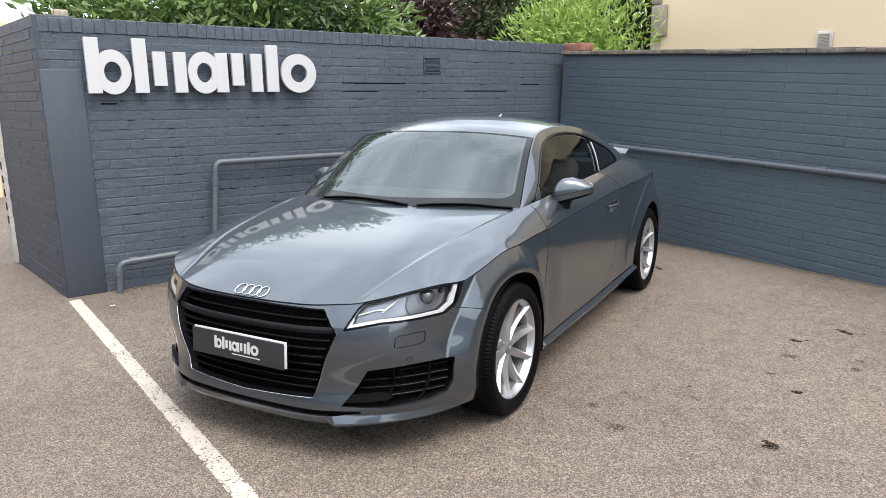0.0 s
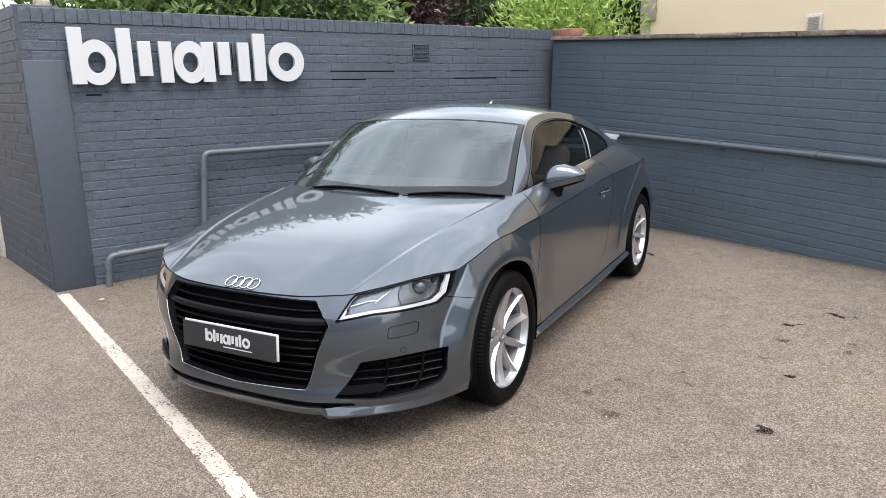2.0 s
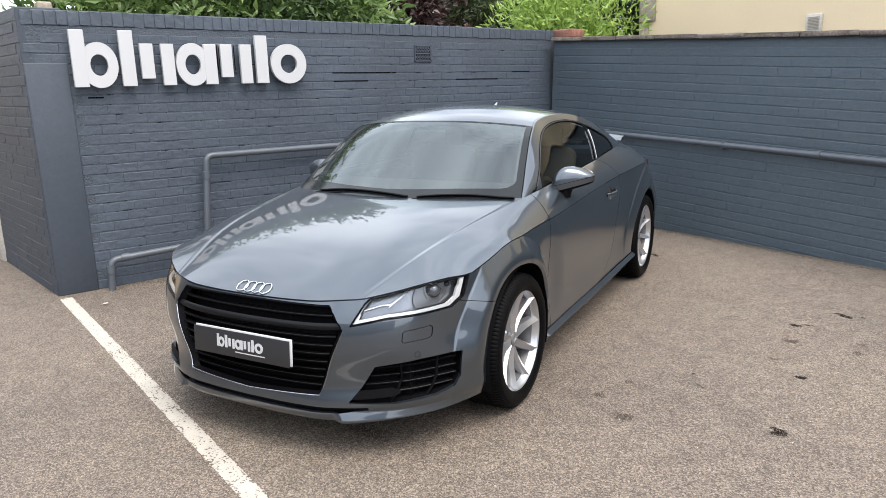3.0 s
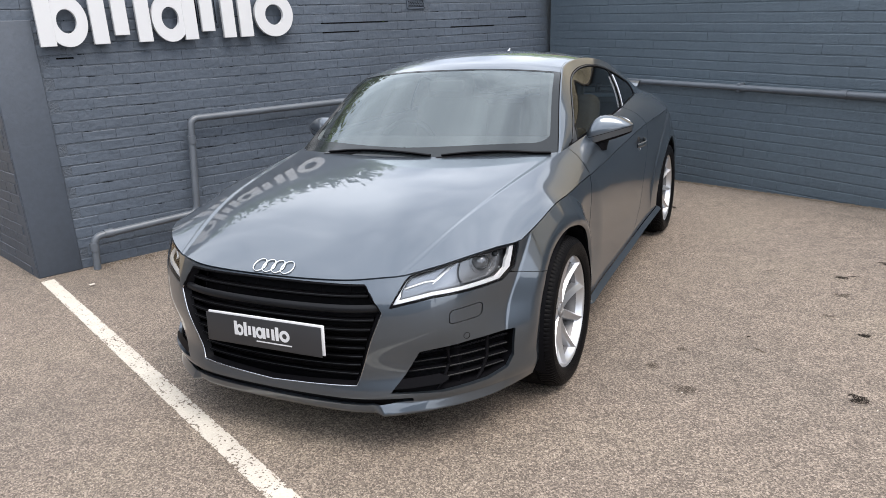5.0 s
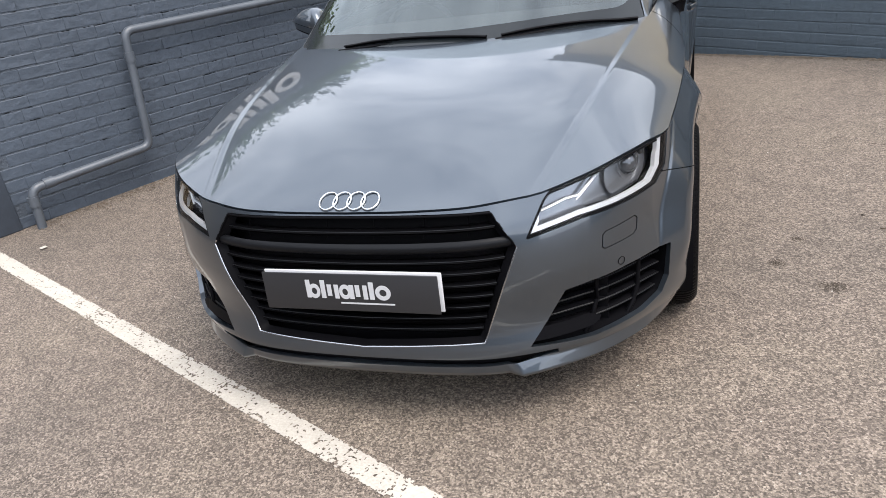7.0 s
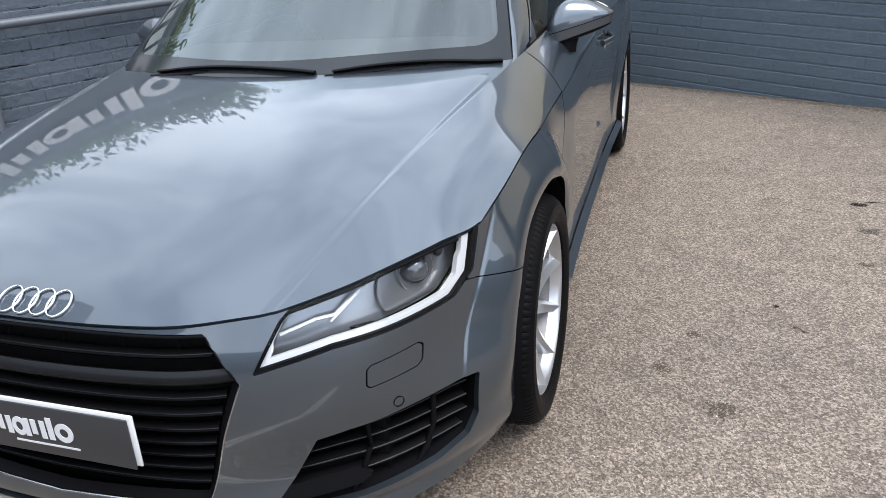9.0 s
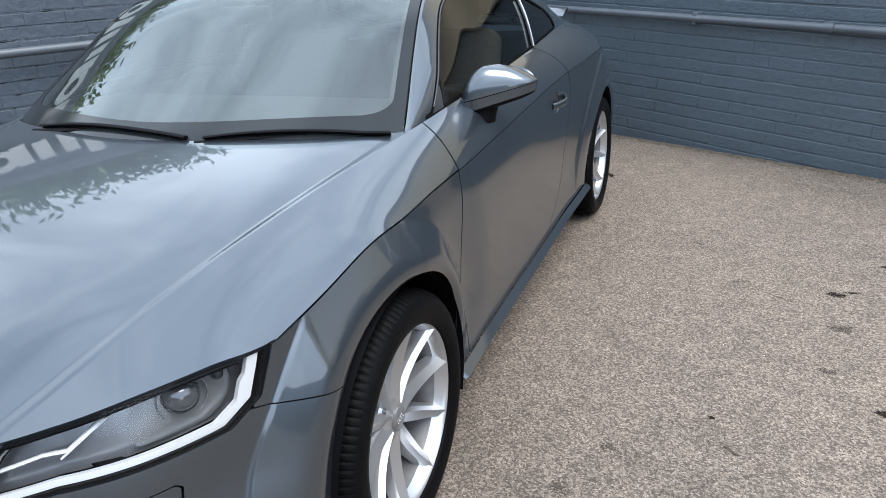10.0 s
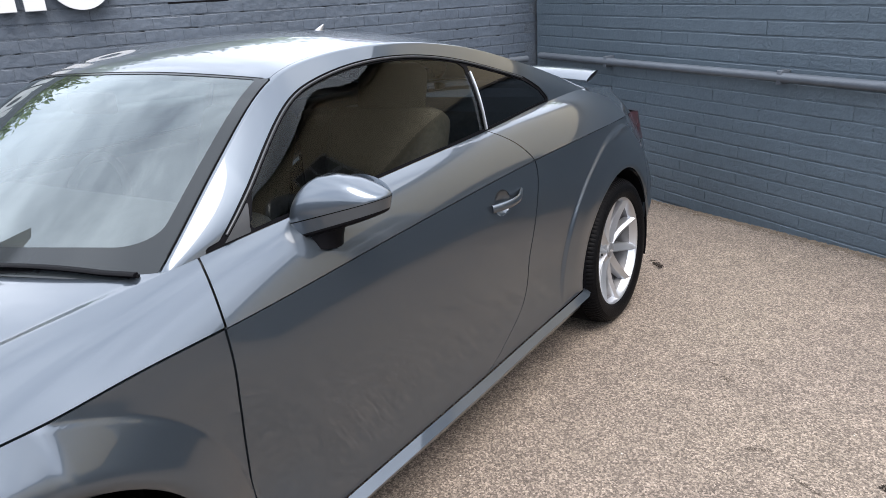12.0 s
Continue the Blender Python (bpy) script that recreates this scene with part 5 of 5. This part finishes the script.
def lamp_strip(points, sgn, depth, wide, thick):
    return ribbon([Vector((sgn * p.x, p.y, p.z)) for p in (skin(x, z, depth) for x, z in points)], wide, thick)


def between(points, steps=8):
    out = []
    for (ax, az), (bx, bz) in zip(points, points[1:]):
        out += [(ax + (bx - ax) * k / steps, az + (bz - az) * k / steps) for k in range(steps)]
    return out + [points[-1]]


S, T = grid(0.13, 0.35, 240, 0.6, 1, 110)
Q = belt(S, T)
lam = poly_distance(Q[..., 0], Q[..., 2], LAMP)
for sgn in (1, -1):
    head = part("headlamp", sheet(Q, lam + 0.001, 0.05, mirror=sgn < 0), LENS_GLASS, car, "clear headlamp with white light strips")
    head.visible_shadow = False
    dq = Q.copy()
    g = np.gradient(Q, axis=0)
    nn = np.stack([g[..., 1], -g[..., 0]], -1)
    nn /= np.linalg.norm(nn, axis=-1, keepdims=True) + 1e-9
    gq = Q.copy()
    gq[..., :2] -= nn * 0.003
    part("lamp_gasket", sheet(gq, np.minimum(lam + 0.002, 0.0045 - 0.003 * smooth(0.765, 0.790, Q[..., 0]) - lam), 0.03, mirror=sgn < 0), BLACK, head, "black rubber lamp border")
    dq[..., :2] -= nn * 0.055
    part("lamp_bowl", sheet(dq, lam + 0.004, 0, mirror=sgn < 0), LAMP_DARK, head, "dark grey lamp bowl")
    shroud_q = Q.copy()
    shroud_q[..., :2] -= nn * 0.042
    part("lamp_shroud", sheet(shroud_q, np.minimum.reduce([lam - 0.012, 0.05 - np.hypot(Q[..., 0] - 0.728, (Q[..., 2] - 0.672) * 0.8)]), 0, mirror=sgn < 0), LAMP_SHROUD, head, "grey shroud round the projector")
    rim_q = Q.copy()
    rim_q[..., :2] -= nn * 0.011
    lower = 1 - smooth(-0.012, 0.012, Q[..., 2] - 0.612 - (Q[..., 0] - 0.474) * 0.27)
    outer = smooth(0.735, 0.765, Q[..., 0])
    rim_wide = 0.0040 + 0.0075 * np.maximum(lower, 0.6 * outer)
    part("light_strip", sheet(rim_q, np.minimum(lam - 0.0035, 0.0035 + rim_wide - lam), 0.012, mirror=sgn < 0), LAMP_WHITE, head, "white light strip round the lamp's edge")
    part("light_strip", lamp_strip(between([(0.515, 0.630), (0.575, 0.648), (0.607, 0.650), (0.648, 0.690)]), sgn, 0.03, 0.0035, 0.005), LAMP_WHITE, head, "white slanted light strip")
    part("lamp_blade", lamp_strip(between([(0.60, 0.640), (0.665, 0.702)]), sgn, 0.028, 0.002, 0.003), LAMP_WHITE, head)
    c = skin(0.735, 0.684, 0.048)
    bm = bmesh.new()
    bmesh.ops.create_uvsphere(bm, u_segments=28, v_segments=18, radius=0.034)
    o = part("projector_lens", bm, PROJECTOR, head, "round projector lens")
    o.location = (sgn * c.x, c.y, c.z)
    ringp = []
    d0 = (skin(0.735, 0.684, 0.0) - c).normalized()
    side = d0.cross(Vector((0, 0, 1))).normalized()
    upv = side.cross(d0)
    for a in range(28):
        p = c + d0 * 0.012 + side * 0.043 * math.cos(a * math.pi / 14) + upv * 0.043 * math.sin(a * math.pi / 14)
        ringp.append((sgn * p.x, p.y, p.z))
    part("projector_ring", tube(ringp, 0.0016, 8, closed=True), LAMP_DARK, head)
    c2 = skin(0.765, 0.70, 0.04)
    bm = bmesh.new()
    bmesh.ops.create_uvsphere(bm, u_segments=18, v_segments=12, radius=0.011)
    o = part("reflector_bulb", bm, SATIN, head)
    o.location = (sgn * c2.x, c2.y, c2.z)
    # intake beside the grille
    vent = new("side_intake")
    vent.parent = car
    vent["label"] = "black side intake with thin slats"
    S2, T2 = grid(0.11, 0.31, 150, 0.05, 0.6, 80)
    Q2 = belt(S2, T2)
    g2 = np.gradient(Q2, axis=0)
    n2 = np.stack([g2[..., 1], -g2[..., 0]], -1)
    n2 /= np.linalg.norm(n2, axis=-1, keepdims=True) + 1e-9
    back_q = Q2.copy()
    back_q[..., :2] -= n2 * 0.07
    part("intake_back", sheet(back_q, poly_distance(Q2[..., 0], Q2[..., 2], VENT) + 0.03, 0, mirror=sgn < 0), BLACK, vent)
    wall_q = sheet(Q2, poly_distance(Q2[..., 0], Q2[..., 2], VENT) + 0.0005, 0.07, mirror=sgn < 0)
    bmesh.ops.delete(wall_q, geom=[f for f in wall_q.faces if abs(f.normal.z) < 0.25 and f.normal.dot(Vector((sgn * 0.5, -0.8, 0))) > 0.6], context="FACES_ONLY")
    part("intake_wall", wall_q, BLACK, vent)
    for z, x0, x1 in ((0.392, 0.560, 0.80), (0.357, 0.535, 0.80), (0.322, 0.515, 0.80), (0.287, 0.495, 0.79)):
        part("slat", lamp_strip([(x0 + (x1 - x0) * k / 10, z + 0.012 * k / 10) for k in range(11)], sgn, 0.045, 0.006, 0.018), BLACK, vent)
        part("slat_edge", lamp_strip([(x0 + (x1 - x0) * k / 10, z + 0.003 + 0.012 * k / 10) for k in range(11)], sgn, 0.028, 0.0014, 0.002), GRILLE_EDGE, vent)
    for x in (0.638, 0.745):
        part("intake_post", lamp_strip([(x - 0.03, 0.255), (x - 0.012, 0.29), (x, 0.34), (x + 0.004, 0.43)], sgn, 0.026, 0.006, 0.007), BLACK, vent)
    c = skin(0.69, 0.451, -0.0005)
    b = ring_mesh(0.012, 0.0108, 0.001, 24)
    o = part("park_sensor", b, BLACK, car)
    tang = skin(0.70, 0.451) - skin(0.68, 0.451)
    o.location, o.rotation_euler = (sgn * c.x, c.y, c.z), (0, 0, sgn * math.atan2(tang.y, tang.x))

# ---- car: mirrors, wipers, aerial, spoiler ----
MIRROR_TOP = curve([(-1, 0.072), (-0.75, 0.093), (-0.45, 0.095), (0, 0.080), (0.45, 0.057), (0.8, 0.034), (1, 0.020)])


def mirror_shell(v0, v1, grow=0.0):
    """Part of a mirror case between two levels: 0 to 1 the domed cap, 0 to -1 the straight band below its edge, under that the floor."""
    pts = np.zeros((44, 16, 3))
    for i, a in enumerate(np.linspace(0, 2 * math.pi, 44)):
        for j, v in enumerate(np.linspace(v0, v1, 16)):
            ca, sa = math.cos(a), math.sin(a)
            if v >= 0:
                q = (1 - v ** 2.3) ** (1 / 2.3)
            else:
                q = 1 - 0.06 * min(-v, 1) - 0.93 * max(-v - 1, 0) ** 2
            ex = math.copysign(abs(ca) ** 0.50, ca) * q
            ey = math.copysign(abs(sa) ** 0.85, sa) * q
            high = (float(MIRROR_TOP(np.array(ex))) + grow) * v if v >= 0 else (0.030 - 0.004 * ex) * max(v, -1) - 0.016 * max(-v - 1, 0) ** 0.5
            pts[i, j] = (0.845 + (0.106 + grow) * ex, 0.838 + (0.064 + grow) * ey * (1 - 0.25 * ex) + 0.035 * ex, 0.961 + 0.026 * ex + high)
    return pts


for sgn in (1, -1):
    mir = part("door_mirror", sheet(mirror_shell(0.012, 0.9999999)[::-1], None, 0.0, mirror=sgn < 0), PAINT, car, "grey painted door mirror on a black foot")
    # black strip paints the thin shadow line under the cap's edge
    part("mirror_groove", sheet(mirror_shell(-0.10, 0.03, -0.002)[::-1], None, 0.0, mirror=sgn < 0), BLACK, mir)
    part("mirror_band", sheet(mirror_shell(-1.0, -0.05)[::-1], None, 0.0, mirror=sgn < 0), PAINT, mir)
    part("mirror_floor", sheet(mirror_shell(-1.98, -0.96, -0.001)[::-1], None, 0.0, mirror=sgn < 0), BLACK, mir, "black underside")
    foot_pts = [(sgn * 0.786, 0.822, 0.875), (sgn * 0.789, 0.824, 0.90), (sgn * 0.80, 0.830, 0.94)]
    part("mirror_foot", tube(foot_pts, 0.05, 16, flat=(0.055, 0.046)), BLACK, mir, "black mirror foot")
    bm = bmesh.new()
    bmesh.ops.create_circle(bm, cap_ends=True, segments=28, radius=1, matrix=Matrix.Translation((sgn * 0.85, 0.9065, 0.985)) @ Euler((radians(90), 0, 0)).to_matrix().to_4x4() @ Matrix.Diagonal((0.085, 0.042, 1, 1)))
    part("mirror_glass", bm, CHROME, mir)


def screen_point(x, y, up=0.0):
    """Point over the bonnet's rear edge or the screen, whichever is higher."""
    v = 2 - abs(x) / float(R_line(np.array(y))[0])
    z = cabin(np.array(float(y)), np.array(v))[2]
    h = float(hood_z(np.array(float(abs(x))), np.array(float(y))))
    return Vector((x, y, max(z, h) + up))


for (ax, ay), (bx, by), knob in (((-0.43, 0.285), (0.16, 0.226), 0.42), ((0.215, 0.232), (0.678, 0.405), 0.52)):
    wiper = new("wiper")
    wiper.parent = car
    wiper["label"] = "black flat windscreen wiper"
    line = [screen_point(ax + (bx - ax) * k / 14, ay + (by - ay) * k / 14 - 0.006 * math.sin(math.pi * k / 14), 0.002) for k in range(15)]
    part("blade", tube(line, 0.005, 8, flat=(0.005, 0.005)), BLACK, wiper)
    part("spoiler", tube([p + Vector((0, -0.006, 0.006)) for p in line], 0.004, 8, flat=(0.010, 0.004)), BLACK, wiper)
    k0 = line[0].lerp(line[-1], knob)
    part("coupling", box(0.04, 0.014, 0.009, tuple(k0 + Vector((0, -0.004, 0.005))), 0.003), BLACK, wiper)
    base = screen_point(ax - 0.02, ay - 0.02, -0.002)
    part("arm", tube([base, base.lerp(k0, 0.5) + Vector((0, -0.010, 0.004)), k0 + Vector((0, -0.005, 0.008))], 0.005, 8, flat=(0.010, 0.005)), BLACK, wiper)

fin = np.zeros((14, 10, 3))
for i in range(14):
    for j in range(10):
        q, a = i / 13, math.pi * j / 9
        ln = 0.045 * (1 - q) ** 0.9 + 0.004
        fin[i, j] = (0.016 * (1 - q * 0.85) * math.sin(a), 1.715 + 0.055 * q ** 1.3 - ln * math.cos(a) * 0.9, 1.316 + 0.046 * q)
part("aerial_fin", sheet(fin, None, 0, both=True), ALLOY, car, "small silver shark fin aerial")
sp = np.zeros((30, 12, 3))
for i, x in enumerate(np.linspace(0, 0.59, 30)):
    for j in range(12):
        a = 2 * math.pi * j / 11
        yy = 2.945 - 0.03 * (x / 0.59) ** 2
        sp[i, j] = (x, yy + 0.070 * math.cos(a), 1.062 - 0.034 * (x / 0.59) ** 2 + 0.011 * math.sin(a) + 0.018 * math.cos(a))
spoiler = part("rear_spoiler", sheet(sp[:, ::-1], None, 0, both=True), PAINT, car, "small raised rear spoiler")
for sgn in (1, -1):
    part("strut", box(0.03, 0.07, 0.09, (sgn * 0.28, 2.93, 1.015), 0.008), BLACK, spoiler)

# ---- car: floor, arches, cabin inside ----
part("underbody", box(1.36, 3.7, 0.03, (0, 1.2, 0.20), 0.01), BLACK, car)
tray = np.zeros((40, 6, 3))
for i, s in enumerate(np.linspace(0, 0.27, 40)):
    p = belt(np.array(s), np.array(0.06))
    for j in range(6):
        tray[i, j] = (p[0] * (1 - 0.01 * j), p[1] + 0.012 + (-0.45 - p[1]) * j / 5, 0.196)
part("undertray", sheet(tray, None, 0, both=True), BLACK, car, "black tray under the nose")
part("front_bulkhead", box(1.3, 0.03, 0.42, (0, -0.62, 0.40)), BLACK, car)
for y0 in (0, WHEELBASE):
    for sgn in (1, -1):
        n = 28
        pts = np.zeros((n, 3, 3))
        for i, a in enumerate(np.linspace(-0.35, math.pi + 0.35, n)):
            for j, x in enumerate((0.58, 0.75, 0.872)):
                r = R_ARCH + 0.012 - (0.008 if j == 2 else 0)
                pts[i, j] = (x, y0 + r * math.cos(a), HUB_Z + r * math.sin(a))
        part("arch_liner", sheet(pts, None, 0, mirror=sgn < 0), BLACK, car)
        part("arch_back", box(0.01, 0.78, 0.60, (sgn * 0.575, y0, 0.46)), BLACK, car)
part("dashboard", merge(box(1.30, 0.42, 0.16, (0, 0.62, 0.86), 0.05, 4), box(1.2, 0.3, 0.3, (0, 0.72, 0.68), 0.04, 3)), CABIN, car)
wheel_pts = [(-0.34 + 0.18 * math.cos(a * math.pi / 16), 0.92 + 0.06 * math.sin(a * math.pi / 16), 0.83 + 0.17 * math.sin(a * math.pi / 16)) for a in range(32)]
steer = part("steering_wheel", tube(wheel_pts, 0.015, 10, closed=True), CABIN, car)
part("wheel_boss", box(0.30, 0.05, 0.09, (-0.34, 0.93, 0.83), 0.02, 3), CABIN, steer)
part("inner_mirror", box(0.20, 0.03, 0.06, (0.0, 0.79, 1.205), 0.012, 3), CABIN, car)
for x in (-0.36, 0.36):
    seat = part("front_seat", merge(box(0.50, 0.52, 0.16, (x, 1.25, 0.46), 0.05, 3)), SEAT, car)
    b = box(0.48, 0.14, 0.60, (0, 0, 0.30), 0.055, 4)
    bmesh.ops.transform(b, matrix=Matrix.Translation((x, 1.46, 0.50)) @ Euler((radians(-20), 0, 0)).to_matrix().to_4x4(), verts=b.verts)
    part("backrest", b, SEAT, seat)
    b = box(0.27, 0.10, 0.20, (0, 0, 0.10), 0.045, 4)
    bmesh.ops.transform(b, matrix=Matrix.Translation((x, 1.66, 1.02)) @ Euler((radians(-14), 0, 0)).to_matrix().to_4x4(), verts=b.verts)
    part("headrest", b, SEAT, seat)
part("rear_bench", merge(box(1.2, 0.4, 0.14, (0, 1.95, 0.52), 0.05, 3), box(1.2, 0.12, 0.42, (0, 2.18, 0.76), 0.05, 3)), SEAT, car)
part("parcel_shelf", box(1.1, 0.6, 0.03, (0, 2.5, 0.93), 0.01), CABIN, car)
part("cabin_floor", box(1.5, 2.2, 0.03, (0, 1.4, 0.33)), CABIN, car)
for sgn in (1, -1):
    part("door_card", box(0.05, 1.35, 0.52, (sgn * 0.70, 1.15, 0.66), 0.02), CABIN, car)
lining = K.copy()
lining[..., 2] -= 0.03
lining[..., 0] *= 0.96
part("headlining", sheet(lining[:, ::-1], np.minimum.reduce([V - 1.02, Yc - header - 0.02, 2.0 - Yc])[:, ::-1], 0, both=True), SEAT, car)

pillar_k = K.copy()
pillar_k[..., 0] -= 0.022
pillar_k[..., 2] -= 0.010
for side in (False, True):
    part("pillar_lining", sheet(pillar_k[:, ::-1], np.minimum.reduce([-joined - seal + 0.004, 1.06 - V, Yc - 0.52, 2.3 - Yc, kz - foot - 0.02])[:, ::-1], 0, mirror=side), CABIN, car, "dark lining inside the pillars")


# ---- car: wheels ----
def make_wheel():
    wheel = new("wheel")
    steps = 432
    prof = [(-0.112, 0.235), (-0.122, 0.27), (-0.118, 0.298), (-0.100, 0.314), (-0.06, 0.3215), (-0.055, 0.3215), (-0.052, 0.314), (-0.044, 0.314), (-0.041, 0.322), (0.0, 0.322), (0.041, 0.322), (0.044, 0.314), (0.052, 0.314), (0.055, 0.3215),
            (0.06, 0.3215), (0.085, 0.3185), (0.100, 0.313), (0.113, 0.302), (0.1205, 0.290), (0.1225, 0.272), (0.119, 0.254), (0.112, 0.240), (0.106, 0.236)]
    bm = bmesh.new()
    rings = []
    for k in range(steps):
        a = 2 * math.pi * k / steps
        row = []
        for s, r in prof:
            if 0.054 < abs(s) < 0.102 and r > 0.300 and k % 4 == 0:
                r -= 0.0035
            row.append(bm.verts.new((s, r * math.cos(a), r * math.sin(a))))
        rings.append(row)
    for k in range(steps):
        p, q = rings[k], rings[(k + 1) % steps]
        for i in range(len(prof) - 1):
            bm.faces.new((p[i], p[i + 1], q[i + 1], q[i]))
    bmesh.ops.recalc_face_normals(bm, faces=bm.faces[:])
    tyre = sharpen(part("tyre", bm, RUBBER, wheel, "black road tyre"), 24)
    part("barrel", spin([(-0.09, 0.10), (-0.09, 0.222), (-0.02, 0.214), (0.012, 0.213)], steps=72), BARREL_SHADE, wheel, "rim barrel with shade painted into its metal colour")
    part("rim_well", spin([(0.012, 0.213), (0.035, 0.214), (0.06, 0.218), (0.072, 0.221)], steps=72), BARREL_SHADE, wheel, "inner face of the rim, shade painted into its colour")
    rim = sharpen(part("rim", spin([(0.07, 0.2205), (0.094, 0.229), (0.105, 0.235), (0.1075, 0.241), (0.104, 0.244), (0.098, 0.243)], steps=72), ALLOY, wheel, "silver alloy rim"), 40)
    hub = sharpen(part("hub", spin([(0.01, 0.0), (0.01, 0.075), (0.045, 0.072), (0.062, 0.055), (0.066, 0.035), (0.066, 0.0)], steps=40), ALLOY, wheel), 40)
    cap = sharpen(part("hub_cap", spin([(0.062, 0.031), (0.071, 0.030), (0.0735, 0.027), (0.0735, 0.0)], steps=32), CAP_GREY, hub, "grey centre cap"), 40)
    for k in range(4):
        b = ring_mesh(0.0062, 0.0048, 0.001, 20)
        bmesh.ops.rotate(b, cent=(0, 0, 0), matrix=Matrix.Rotation(radians(90), 3, "Z"), verts=b.verts)
        bmesh.ops.translate(b, vec=(0.0737, (k - 1.5) * 0.0092, 0), verts=b.verts)
        part("cap_ring", b, CHROME, cap)
    for pair in range(5):
        base = math.pi / 2 + pair * 2 * math.pi / 5
        bolt = base + math.pi / 5
        b = spin([(0.03, 0.0105), (0.058, 0.0105), (0.060, 0.008), (0.052, 0.007), (0.052, 0.0)], steps=12)
        bmesh.ops.translate(b, vec=(0, 0.055 * math.cos(bolt), 0.055 * math.sin(bolt)), verts=b.verts)
        part("wheel_bolt", b, SATIN, hub)
        for lean in (-1, 1):
            b = bmesh.new()
            rows = []
            for q in np.linspace(0, 1, 9):
                r = 0.036 + (0.234 - 0.036) * q
                a = base + lean * (0.302 - 0.03 * (1 - q) ** 2)
                wide = 0.0165 + 0.0040 * math.sin(math.pi * min(1, q * 1.25)) - 0.001 * q ** 3
                xo = 0.064 + 0.034 * q ** 1.5 - 0.006 * math.sin(math.pi * q)
                deep = 0.046 - 0.010 * q
                d = Vector((0, math.cos(a), math.sin(a)))
                t = Vector((0, -math.sin(a), math.cos(a)))
                c = d * r
                ridge = (0.85 - 0.35 * q) * lean
                row = []
                for u, v in ((-1.2, -deep), (-1.0, -0.014), (-0.93, -0.008), (ridge * 0.7, 0.006), (0.93, -0.008), (1.0, -0.014), (1.2, -deep)):
                    row.append(b.verts.new(c + t * wide * u + Vector((xo + v, 0, 0))))
                rows.append(row)
            for p, q in zip(rows, rows[1:]):
                for i in range(6):
                    b.faces.new((p[i], p[i + 1], q[i + 1], q[i]))
            b.faces.new(rows[0])
            b.faces.new(list(reversed(rows[-1])))
            bmesh.ops.recalc_face_normals(b, faces=b.faces[:])
            sharpen(part("spoke", b, ALLOY, wheel), 12)
    part("brake_disc", spin([(-0.02, 0.06), (-0.02, 0.155), (0.004, 0.155), (0.004, 0.06)], steps=48), STEEL, wheel)
    b = box(0.07, 0.16, 0.09, (-0.005, -0.135, 0.04), 0.02, 3)
    part("brake_caliper", b, RUST, wheel, "brown rusty brake caliper")
    part("brake_shield", spin([(-0.07, 0.0), (-0.07, 0.21)], steps=36), BLACK, wheel)
    return wheel


first = make_wheel()
first.parent = car
place = {(1, 0): pose(0.766, 0, HUB_Z, 8), (1, 1): pose(0.764, WHEELBASE, HUB_Z, -14), (-1, 0): pose(-0.766, 0, HUB_Z, 20, 0, 180), (-1, 1): pose(-0.764, WHEELBASE, HUB_Z, 0, 0, 180)}
for key, m in place.items():
    if key == (1, 0):
        first.matrix_basis = m
    else:
        copy_thing(first, m)


# ---- bricks of the walls ----
lay_bricks(west, Matrix.Translation((X_WALL, -1.34, 0)), W_LEN, WEST_TOP - 0.112, west_near, WALLPAINT, 0.0004, 0.006, 0.0026, west_skip, 0.0016, 0.8, soft=0.0045)
lay_bricks(north, Euler((0, 0, radians(-90))).to_matrix().to_4x4(), N_LEN, NORTH_TOP, lambda y, z: 1.3 < y < 4.6, WALLPAINT_LIT, 0.0002, 0.005, 0.0038, north_skip, 0.0003, 0.7, 0.0805)
lay_bricks(ret, Matrix.Translation((-1.69, -0.001, 0)) @ Euler((0, 0, radians(-90))).to_matrix().to_4x4(), 1.69, WEST_TOP, lambda y, z: False, SMOOTH_WALL_SHADE, 0.0004, 0.006, 0.0026, north_skip, 0.0016, 0.9, soft=0.0045)
